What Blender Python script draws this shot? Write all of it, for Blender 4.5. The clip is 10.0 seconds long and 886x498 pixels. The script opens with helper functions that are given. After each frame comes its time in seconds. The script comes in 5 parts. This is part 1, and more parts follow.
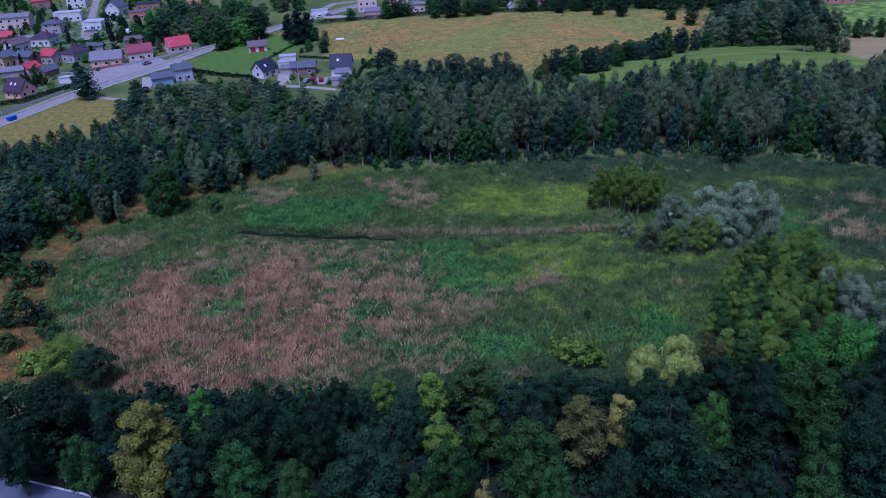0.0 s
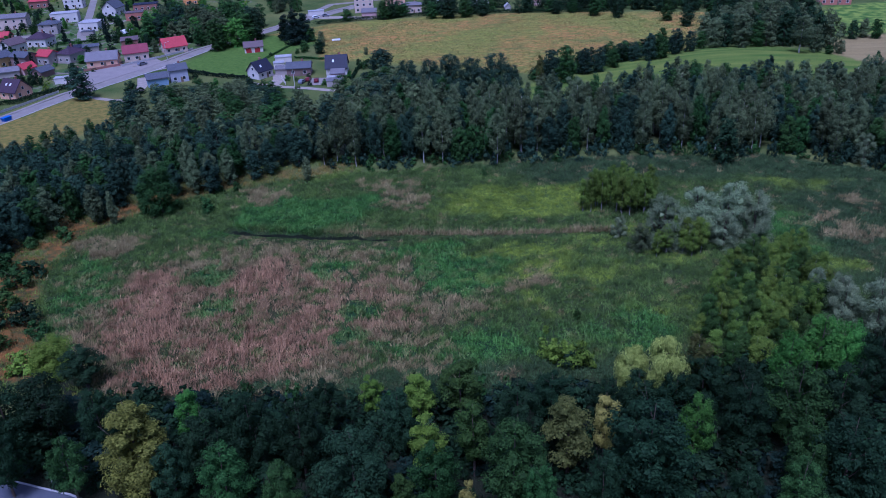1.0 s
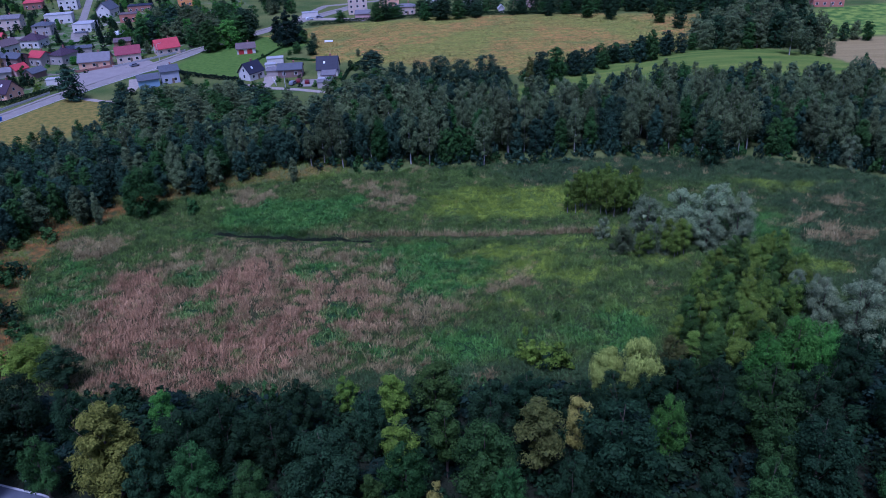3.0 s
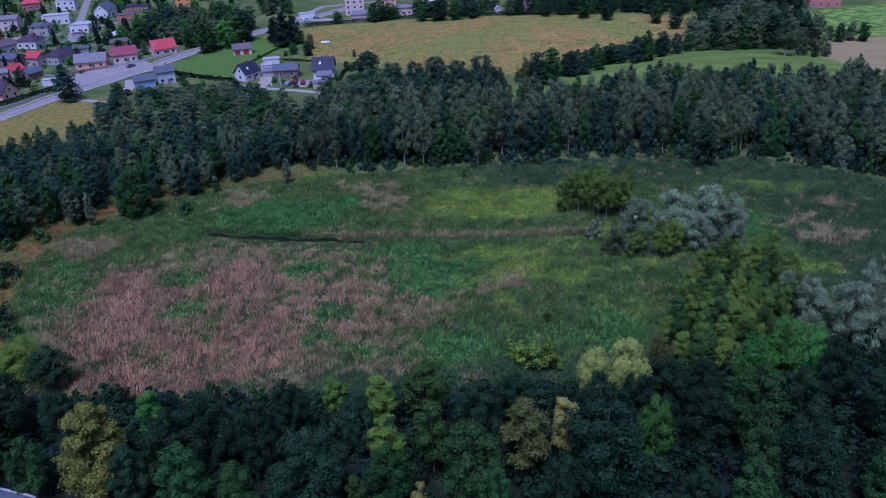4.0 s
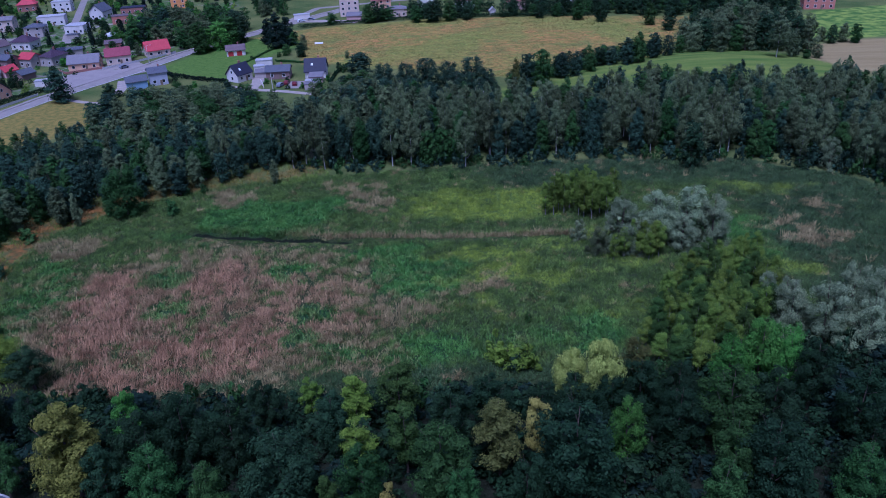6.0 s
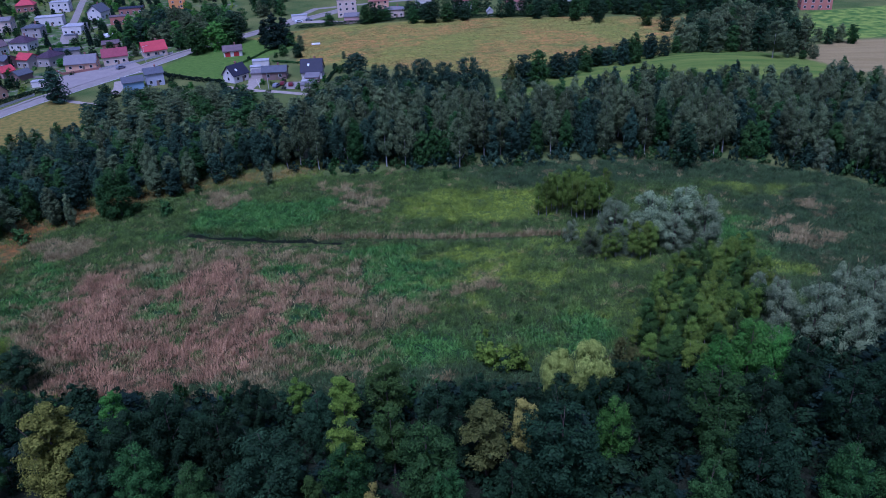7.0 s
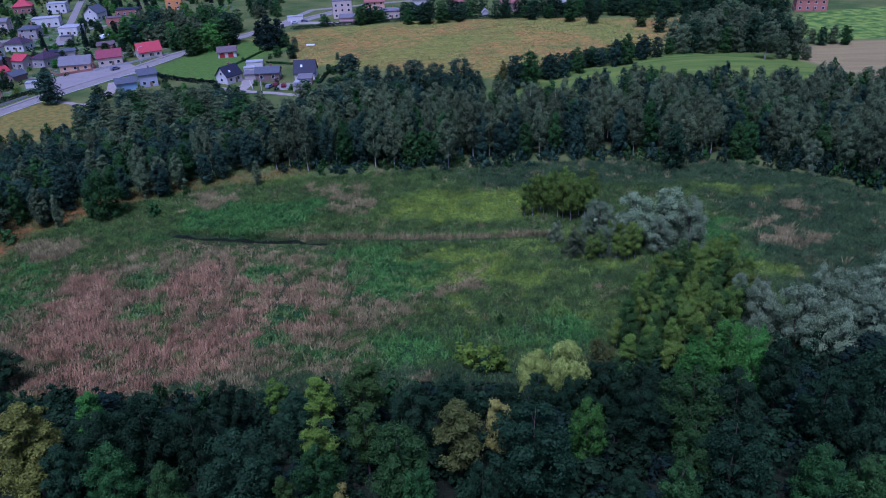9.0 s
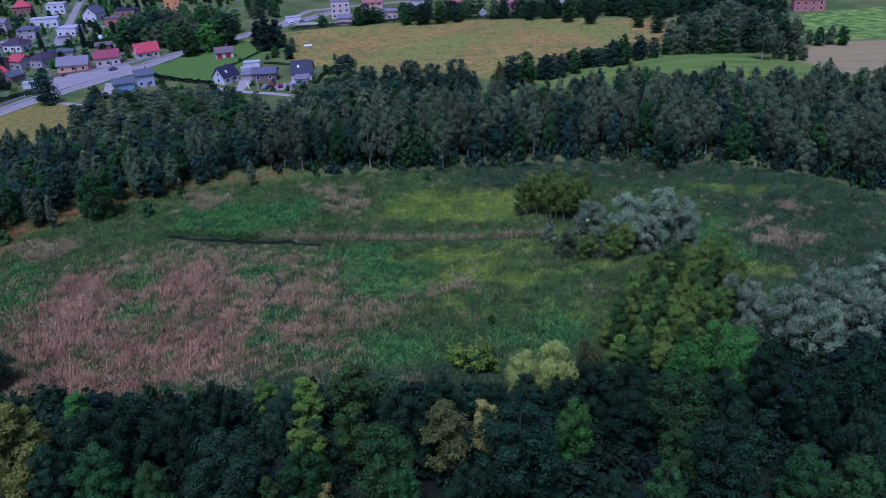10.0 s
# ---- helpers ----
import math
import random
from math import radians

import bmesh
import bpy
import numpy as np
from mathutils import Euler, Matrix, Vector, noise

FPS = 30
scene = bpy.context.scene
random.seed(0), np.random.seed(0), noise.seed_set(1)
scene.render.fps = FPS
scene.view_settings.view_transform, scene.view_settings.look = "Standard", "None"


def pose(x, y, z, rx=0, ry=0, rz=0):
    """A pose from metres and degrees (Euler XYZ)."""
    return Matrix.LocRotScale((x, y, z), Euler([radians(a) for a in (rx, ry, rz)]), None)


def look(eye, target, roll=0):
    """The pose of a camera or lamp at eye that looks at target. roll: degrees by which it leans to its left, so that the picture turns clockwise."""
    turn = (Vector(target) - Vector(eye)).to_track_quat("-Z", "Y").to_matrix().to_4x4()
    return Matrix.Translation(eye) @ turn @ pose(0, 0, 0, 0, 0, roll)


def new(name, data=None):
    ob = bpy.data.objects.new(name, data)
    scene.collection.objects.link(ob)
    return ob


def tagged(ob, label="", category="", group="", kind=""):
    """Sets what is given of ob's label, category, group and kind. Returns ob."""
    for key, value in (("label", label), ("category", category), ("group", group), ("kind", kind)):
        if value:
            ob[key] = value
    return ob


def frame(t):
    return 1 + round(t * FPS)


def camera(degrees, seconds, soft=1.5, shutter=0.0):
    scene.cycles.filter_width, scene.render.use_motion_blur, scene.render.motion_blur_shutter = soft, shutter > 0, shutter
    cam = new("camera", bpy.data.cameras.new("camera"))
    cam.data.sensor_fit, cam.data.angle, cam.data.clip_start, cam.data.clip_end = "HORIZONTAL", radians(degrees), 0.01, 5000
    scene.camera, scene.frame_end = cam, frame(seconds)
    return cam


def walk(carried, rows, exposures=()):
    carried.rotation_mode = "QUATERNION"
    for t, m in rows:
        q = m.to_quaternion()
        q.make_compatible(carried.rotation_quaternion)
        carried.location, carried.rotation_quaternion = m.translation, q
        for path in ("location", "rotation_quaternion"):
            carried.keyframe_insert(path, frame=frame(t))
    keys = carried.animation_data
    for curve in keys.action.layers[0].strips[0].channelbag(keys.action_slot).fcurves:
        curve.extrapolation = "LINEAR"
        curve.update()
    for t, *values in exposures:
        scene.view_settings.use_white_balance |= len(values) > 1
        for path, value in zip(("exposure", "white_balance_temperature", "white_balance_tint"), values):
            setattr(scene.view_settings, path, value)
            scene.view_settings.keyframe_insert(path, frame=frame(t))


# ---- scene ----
EXPO = 0.7
KELVIN = 4180
TINT = 39
SUN_EL = 66
SUN_AZ = 196
SKY = 0.05
SUN = 1.5
cam = camera(60.3, 10.0, soft=0.92)
ROWS = [
    (0.0, 0.000, 0.000, 79.441, 62.353, 2.561, -1.341),
    (1.0, 1.876, -0.072, 79.327, 62.420, 2.528, -1.339),
    (2.0, 3.757, -0.148, 79.218, 62.483, 2.502, -1.328),
    (2.7, 5.076, -0.203, 79.146, 62.526, 2.488, -1.313),
    (3.2, 6.020, -0.243, 79.095, 62.555, 2.479, -1.299),
    (3.8, 7.154, -0.294, 79.037, 62.590, 2.471, -1.280),
    (4.5, 8.478, -0.354, 78.971, 62.629, 2.464, -1.252),
    (5.2, 9.805, -0.416, 78.908, 62.666, 2.460, -1.219),
    (5.7, 10.754, -0.461, 78.864, 62.692, 2.459, -1.192),
    (6.2, 11.705, -0.508, 78.822, 62.717, 2.460, -1.163),
    (6.8, 12.847, -0.565, 78.773, 62.746, 2.463, -1.124),
    (7.5, 14.181, -0.633, 78.718, 62.778, 2.469, -1.074),
    (8.2, 15.517, -0.703, 78.666, 62.809, 2.478, -1.019),
    (9.0, 17.047, -0.786, 78.610, 62.842, 2.492, -0.950),
    (9.5, 18.004, -0.839, 78.576, 62.862, 2.503, -0.903),
    (10.0, 18.963, -0.892, 78.544, 62.881, 2.515, -0.853),
]
walk(cam, [(t, pose(x, y, z, rx, ry, rz)) for t, x, y, z, rx, ry, rz in ROWS], exposures=[(0.0, EXPO, KELVIN, TINT)])

# ---- world and light: an overcast evening, soft light from high up ----
world = bpy.data.worlds.new("sky")
scene.world = world
world.use_nodes = True
wn = world.node_tree
sky = wn.nodes.new("ShaderNodeTexSky")
sky.sky_type, sky.sun_disc = "NISHITA", False
sky.sun_elevation, sky.sun_rotation = radians(SUN_EL), radians(SUN_AZ)
sky.dust_density, sky.ozone_density = 5.0, 1.0
wn.links.new(sky.outputs[0], wn.nodes["Background"].inputs[0])
wn.nodes["Background"].inputs[1].default_value = SKY
sun = new("sun", bpy.data.lights.new("sun", "SUN"))
sun.data.energy, sun.data.angle, sun.data.color = SUN, radians(20), (1.0, 0.93, 0.84)
el, az = radians(SUN_EL), radians(SUN_AZ)
sun.matrix_world = look((math.sin(az) * math.cos(el) * 300, math.cos(az) * math.cos(el) * 300, math.sin(el) * 300), (0, 0, 0))

# ---- small arithmetic ----
rng = np.random.default_rng(7)


def smooth(a, b, v):
    k = np.clip((v - a) / (b - a), 0, 1)
    return k * k * (3 - 2 * k)


def cloud(x, y, size, seed=0):
    """Value noise between 0 and 1, at a size in metres."""
    table = np.random.default_rng(seed + 11).random((64, 64))
    u, v = np.asarray(x) / size + 1000.3, np.asarray(y) / size + 1000.7
    i, j = np.floor(u).astype(int), np.floor(v).astype(int)
    a, b = u - i, v - j
    a, b = a * a * (3 - 2 * a), b * b * (3 - 2 * b)
    i0, i1, j0, j1 = i % 64, (i + 1) % 64, j % 64, (j + 1) % 64
    return (table[i0, j0] * (1 - a) + table[i1, j0] * a) * (1 - b) + (table[i0, j1] * (1 - a) + table[i1, j1] * a) * b


def edge_distance(x, y, poly):
    """Distance to the outline: negative inside, positive outside."""
    x, y = np.asarray(x, float), np.asarray(y, float)
    best, inside = np.full(x.shape, 1e9), np.zeros(x.shape, bool)
    for (ax, ay), (bx, by) in zip(poly, poly[1:] + poly[:1]):
        dx, dy = bx - ax, by - ay
        k = np.clip(((x - ax) * dx + (y - ay) * dy) / (dx * dx + dy * dy), 0, 1)
        best = np.minimum(best, np.hypot(x - ax - k * dx, y - ay - k * dy))
        if ay != by:
            inside ^= ((ay > y) != (by > y)) & (x < (bx - ax) * (y - ay) / (by - ay) + ax)
    return np.where(inside, -best, best)


def line_distance(x, y, line):
    best = np.full(np.shape(x), 1e9)
    for (ax, ay), (bx, by) in zip(line, line[1:]):
        dx, dy = bx - ax, by - ay
        k = np.clip(((x - ax) * dx + (y - ay) * dy) / (dx * dx + dy * dy), 0, 1)
        best = np.minimum(best, np.hypot(x - ax - k * dx, y - ay - k * dy))
    return best


# ---- the lie of the land ----
MARSH = [(-15, 101), (-57, 104), (-75, 121), (-87, 147), (-85, 171), (-66, 188), (-45, 197), (-22, 201), (20, 203), (67, 203),
         (97, 197), (117, 184), (128, 166), (125, 140), (108, 118), (60, 102)]
MEADOW = [(-82, 397), (-52, 417), (0, 426), (60, 421), (145, 400), (126, 352), (105, 311), (38, 298), (-31, 333), (-46, 334), (-52, 370)]
LAWN = [(-113, 338), (-76, 312), (-69, 345), (-50, 384), (-80, 396), (-101, 371)]
HILL = [(30, 255), (36, 282), (60, 294), (95, 309), (115, 322), (140, 320), (155, 303), (167, 285), (158, 255), (90, 250)]
STUBBLE = [(160, 297), (172, 326), (200, 333), (300, 330), (300, 250), (180, 255)]
LUSH = [(165, 338), (178, 334), (300, 340), (300, 410), (205, 400), (180, 362)]
VERGE = [(-154, 262), (-138, 296), (-121, 289), (-108, 262), (-128, 232), (-160, 232)]
DITCH = [(-49, 167.2), (-43, 165.2), (-34, 163.4), (-26, 161.4), (-18, 160.6), (-11, 159.0)]
DYKE = [(-49, 169.5), (-34, 165.5), (-11, 161.0), (15, 158.0), (41, 157.0)]
TRACKS = [[(-33, 150), (-31, 141), (-33, 134), (-32, 126)], [(-20, 146), (-17, 139), (-18, 132), (-13, 126)], [(-6, 150), (-4, 143), (-7, 137)]]

HOLES = [(-50.0, 145.1), (-16.5, 126.3), (-22.2, 144.5), (-44.5, 130.6), (-9.2, 153.1), (27.8, 124.4), (-17.9, 116.4)]


def height(x, y):
    """The ground's height: a flat marsh, a bank round it, a mound beyond the birches."""
    d = edge_distance(x, y, MARSH)
    z = 0.9 * smooth(0, 9, d) * (1 - smooth(28, 60, d))
    z = z + 5.0 * np.exp(-(((x - 118) / 42) ** 2) - (((y - 292) / 26) ** 2))
    z = z + 0.25 * (cloud(x, y, 9, 1) - 0.5) * smooth(-4, 6, d) * (1 - smooth(250, 400, d))
    for hx, hy in HOLES:
        z = z - 0.4 * np.exp(-((x - hx) / 1.5) ** 2 - ((y - hy) / 1.2) ** 2)
    return z - 1.0 * (1 - smooth(0.9, 2.2, line_distance(x, y, DITCH)))


def ground_at(x, y):
    return float(height(np.array([float(x)]), np.array([float(y)]))[0])


# patches of dry reed, of bare green sedge and of short yellow-green grass: x, y, half width, half depth, strength
DRY = [
    (-36, 129, 42.0, 28.0, 0.74),
    (-60, 138, 9.4, 11.4, 0.90),
    (-37, 141, 8.4, 11.2, 0.95),
    (-56, 123, 9.7, 9.6, 0.95),
    (-38, 112, 19.2, 10.9, 0.85),
    (-49, 109, 10.9, 7.2, 0.95),
    (-24, 120, 9.6, 11.7, 0.80),
    (-13, 138, 14.2, 14.2, 0.50),
    (-7, 112, 12.1, 6.9, 0.45),
    (11, 136, 14.0, 9.2, 0.30),
    (-77, 161, 8.0, 6.5, 0.80),
    (-45, 186, 6.0, 3.9, 0.80),
    (-9, 182, 7.3, 6.6, 0.70),
    (-13, 190, 9.1, 4.7, 0.50),
    (-40, 154, 19.2, 7.2, 0.50),
    (20, 135, 4.6, 3.2, 0.60),
    (7, 126, 3.3, 2.9, 0.60),
    (92, 150, 7.5, 4.8, 0.70),
    (85, 158, 6.6, 1.9, 0.80),
    (102, 167, 5.5, 3.6, 0.60),
]
SEDGE = [
    (78, 157, 11.7, 6.9, 0.70),
    (-48, 144, 5.5, 5.8, 1.00),
    (-45, 130, 4.1, 3.1, 1.00),
    (-22, 145, 4.9, 4.6, 0.90),
    (-16, 126, 4.4, 3.7, 1.00),
    (-18, 116, 4.7, 3.0, 0.80),
    (-9, 112, 4.0, 2.4, 0.80),
    (-44, 113, 4.1, 1.9, 0.60),
    (-33, 176, 20.0, 10.5, 0.90),
    (-3, 152, 11.5, 3.9, 0.80),
    (6, 141, 10.8, 11.0, 0.85),
    (11, 115, 12.4, 9.1, 0.60),
    (32, 117, 12.5, 9.5, 0.70),
    (-75, 137, 7.0, 18.2, 0.55),
    (-72, 121, 5.3, 8.7, 0.60),
    (-52, 164, 8.1, 3.2, 0.70),
    (85, 145, 14.7, 5.6, 0.60),
]
FRESH = [
    (42, 155, 11.6, 4.1, 0.65),
    (51, 146, 7.4, 5.3, 0.45),
    (30, 143, 14.5, 6.0, 0.5),
    (22, 176, 21.0, 11.0, 0.72),
    (31, 177, 9.5, 7.5, 0.9),
    (18, 150, 13.8, 2.7, 0.80),
    (27, 141, 19.2, 6.2, 0.55),
    (27, 128, 13.3, 5.3, 0.45),
    (42, 122, 8.6, 4.1, 0.5),
    (96, 178, 14.4, 4.7, 0.60),
    (82, 137, 5.9, 3.1, 0.70),
    (-28, 198, 9.4, 3.4, 0.50),
]


def fbm(x, y, size, seed):
    return 0.4 * cloud(x, y, size, seed) + 0.28 * cloud(x, y, size / 2.1, seed + 1) + 0.2 * cloud(x, y, size / 4.3, seed + 2) + 0.12 * cloud(x, y, size / 9, seed + 3)


def patches(x, y, rows):
    total = np.zeros(np.shape(x))
    wx, wy = x + 12 * (fbm(x, y, 10, 3) - 0.5), y + 14 * (fbm(x, y, 10, 13) - 0.5)
    for cx, cy, rx, ry, s in rows:
        k = ((wx - cx) / rx) ** 2 + ((wy - cy) / ry) ** 2
        total = np.maximum(total, s * (1 - smooth(0.3, 1.7, k)))
    return total


def cover(x, y):
    """What grows where: shares of dry reed, sedge and fresh grass in the marsh, mingled at the edges."""
    dry, sedge, fresh = patches(x, y, DRY), patches(x, y, SEDGE), patches(x, y, FRESH)
    fine = 0.5 * fbm(x, y, 4.5, 21) + 0.5 * cloud(x, y, 1.1, 27)
    dry = smooth(0.34, 0.7, 0.13 + 0.68 * dry + 1.45 * (fine - 0.5)) * (1 - 0.85 * smooth(0.4, 0.8, sedge + 0.6 * (fine - 0.5))) * (1 - 0.75 * fresh)
    pale = 0.95 * (1 - smooth(0.2, 0.8, line_distance(x, y, DYKE))) * smooth(-32, -10, x)
    sedge = smooth(0.3, 0.8, 0.9 * sedge + 1.2 * (fbm(x, y, 7, 31) - 0.5) + 0.1)
    fresh = smooth(0.25, 0.95, fresh + 1.2 * (fbm(x, y, 7, 41) - 0.5))
    return np.maximum(dry, 0.9 * pale), sedge * (1 - pale), fresh * (1 - pale)


# ---- materials ----
def material(name, rough=0.8, metal=0.0):
    m = bpy.data.materials.new(name)
    m.use_nodes = True
    b = m.node_tree.nodes["Principled BSDF"]
    b.inputs["Roughness"].default_value, b.inputs["Metallic"].default_value = rough, metal
    b.inputs["Specular IOR Level"].default_value = 0.25
    return m, m.node_tree, b


def node(nt, kind, **values):
    n = nt.nodes.new(kind)
    for key, value in values.items():
        n.inputs[key].default_value = value
    return n


def mix(nt, fac, a, b, blend="MIX"):
    n = nt.nodes.new("ShaderNodeMix")
    n.data_type, n.blend_type = "RGBA", blend
    for slot, value in ((0, fac), (6, a), (7, b)):
        if isinstance(value, bpy.types.NodeSocket):
            nt.links.new(value, n.inputs[slot])
        else:
            n.inputs[slot].default_value = value if slot == 0 else (*value, 1)
    return n.outputs[2]


def ramp(nt, fac, lo, hi):
    n = nt.nodes.new("ShaderNodeMapRange")
    nt.links.new(fac, n.inputs[0])
    n.inputs[1].default_value, n.inputs[2].default_value = lo, hi
    return n.outputs[0]


def grain(nt, scale, detail=4.0, stretch=(1, 1, 1)):
    g = nt.nodes.new("ShaderNodeNewGeometry")
    mp = nt.nodes.new("ShaderNodeMapping")
    mp.inputs["Scale"].default_value = stretch
    n = node(nt, "ShaderNodeTexNoise", Scale=scale, Detail=detail)
    nt.links.new(g.outputs["Position"], mp.inputs[0])
    nt.links.new(mp.outputs[0], n.inputs["Vector"])
    return n.outputs["Fac"]


def relief(nt, b, fac, strength, distance):
    n = node(nt, "ShaderNodeBump", Strength=strength, Distance=distance)
    nt.links.new(fac, n.inputs["Height"])
    nt.links.new(n.outputs[0], b.inputs["Normal"])


def mask(nt, name):
    n = nt.nodes.new("ShaderNodeAttribute")
    n.attribute_name = name
    return n.outputs["Fac"]


def plain(name, colour, rough=0.8, metal=0.0, size=1.5, vary=0.25, fine=14.0):
    """A surface of one colour with stains at one scale and grain at another."""
    m, nt, b = material(name, rough, metal)
    dark, light = tuple(c * (1 - vary) for c in colour), tuple(min(1, c * (1 + vary)) for c in colour)
    base = mix(nt, ramp(nt, grain(nt, size), 0.3, 0.7), dark, light)
    fine_grain = grain(nt, fine)
    base = mix(nt, ramp(nt, fine_grain, 0.2, 0.8), base, tuple(c * 0.75 for c in colour))
    nt.links.new(base, b.inputs["Base Color"])
    relief(nt, b, fine_grain, 0.3, 0.02)
    return m


def foliage(name, colour, tip):
    """Leaves: each leaf and each tree differs a little; light comes through them."""
    m, nt, b = material(name, 0.6)
    b.inputs["Specular IOR Level"].default_value = 0.06
    g, o = nt.nodes.new("ShaderNodeNewGeometry"), nt.nodes.new("ShaderNodeObjectInfo")
    base = mix(nt, g.outputs["Random Per Island"], tuple(c + 0.05 * (t - c) for c, t in zip(colour, tip)), tip)
    hsv = nt.nodes.new("ShaderNodeHueSaturation")
    hue = nt.nodes.new("ShaderNodeMapRange")
    hue.inputs[3].default_value, hue.inputs[4].default_value = 0.491, 0.511
    val = nt.nodes.new("ShaderNodeMapRange")
    val.inputs[3].default_value, val.inputs[4].default_value = 0.72, 1.25
    w = nt.nodes.new("ShaderNodeMath")
    w.operation, w.inputs[1].default_value = "FRACT", 7.31
    times = nt.nodes.new("ShaderNodeMath")
    times.operation, times.inputs[1].default_value = "MULTIPLY", 7.31
    mixed = nt.nodes.new("ShaderNodeMath")
    mixed.operation = "ADD"
    nt.links.new(o.outputs["Random"], mixed.inputs[0])
    nt.links.new(mask(nt, "own"), mixed.inputs[1])
    part_of = nt.nodes.new("ShaderNodeMath")
    part_of.operation = "FRACT"
    nt.links.new(mixed.outputs[0], part_of.inputs[0])
    nt.links.new(part_of.outputs[0], hue.inputs[0])
    nt.links.new(part_of.outputs[0], times.inputs[0])
    nt.links.new(times.outputs[0], w.inputs[0])
    nt.links.new(w.outputs[0], val.inputs[0])
    clump = ramp(nt, grain(nt, 0.55, 3), 0.3, 0.7)
    base = mix(nt, clump, mix(nt, 0.38, base, tuple(0.45 * c for c in colour)), base)
    nt.links.new(base, hsv.inputs["Color"])
    nt.links.new(hue.outputs[0], hsv.inputs["Hue"])
    nt.links.new(val.outputs[0], hsv.inputs["Value"])
    nt.links.new(hsv.outputs[0], b.inputs["Base Color"])
    glow = nt.nodes.new("ShaderNodeBsdfTranslucent")
    nt.links.new(hsv.outputs[0], glow.inputs[0])
    both = nt.nodes.new("ShaderNodeMixShader")
    both.inputs[0].default_value = 0.25
    nt.links.new(b.outputs[0], both.inputs[1])
    nt.links.new(glow.outputs[0], both.inputs[2])
    nt.links.new(both.outputs[0], nt.nodes["Material Output"].inputs[0])
    return m


LEAF = {
    "dark": foliage("leaf_dark_green", (0.012, 0.027, 0.0105), (0.035, 0.069, 0.024)),
    "mid": foliage("leaf_mid_green", (0.023, 0.056, 0.0125), (0.074, 0.155, 0.033)),
    "blue": foliage("leaf_grey_green", (0.015, 0.034, 0.0135), (0.046, 0.09, 0.034)),
    "bright": foliage("leaf_bright_green", (0.042, 0.12, 0.017), (0.14, 0.32, 0.04)),
    "fresh": foliage("leaf_yellow_green", (0.0936, 0.156, 0.0172), (0.234, 0.335, 0.0312)),
    "lime": foliage("leaf_blossoming_lime", (0.075, 0.088, 0.012), (0.27, 0.275, 0.042)),
    "gold": foliage("leaf_pale_yellow", (0.2, 0.185, 0.03), (0.43, 0.39, 0.085)),
    "weep": foliage("leaf_pale_willow", (0.18, 0.225, 0.035), (0.42, 0.47, 0.09)),
    "silver": foliage("leaf_silver_willow", (0.095, 0.13, 0.058), (0.36, 0.43, 0.2)),
    "birch": foliage("leaf_birch", (0.06, 0.088, 0.036), (0.185, 0.23, 0.09)),
    "olive": foliage("leaf_olive", (0.028, 0.058, 0.011), (0.088, 0.148, 0.026)),
    "young": foliage("leaf_young_birch", (0.052, 0.095, 0.012), (0.21, 0.285, 0.033)),
    "brown": foliage("leaf_withering", (0.055, 0.064, 0.014), (0.145, 0.148, 0.032)),
    # bluer than the near leaves: distance haze is mixed into this leaf colour
    "teal": foliage("leaf_haze_blue", (0.018, 0.04, 0.023), (0.066, 0.118, 0.062)),
    "spruce": foliage("needle_spruce", (0.0117, 0.025, 0.0156), (0.0281, 0.0515, 0.0312)),
}
BARK = plain("bark_brown", (0.12, 0.09, 0.065), 0.9, size=3, fine=20)
WHITE_BARK = plain("bark_white_birch", (0.52, 0.48, 0.41), 0.7, size=2.5, vary=0.3, fine=9)
GREY_BARK = plain("bark_bare_grey", (0.38, 0.35, 0.31), 0.85, size=4)


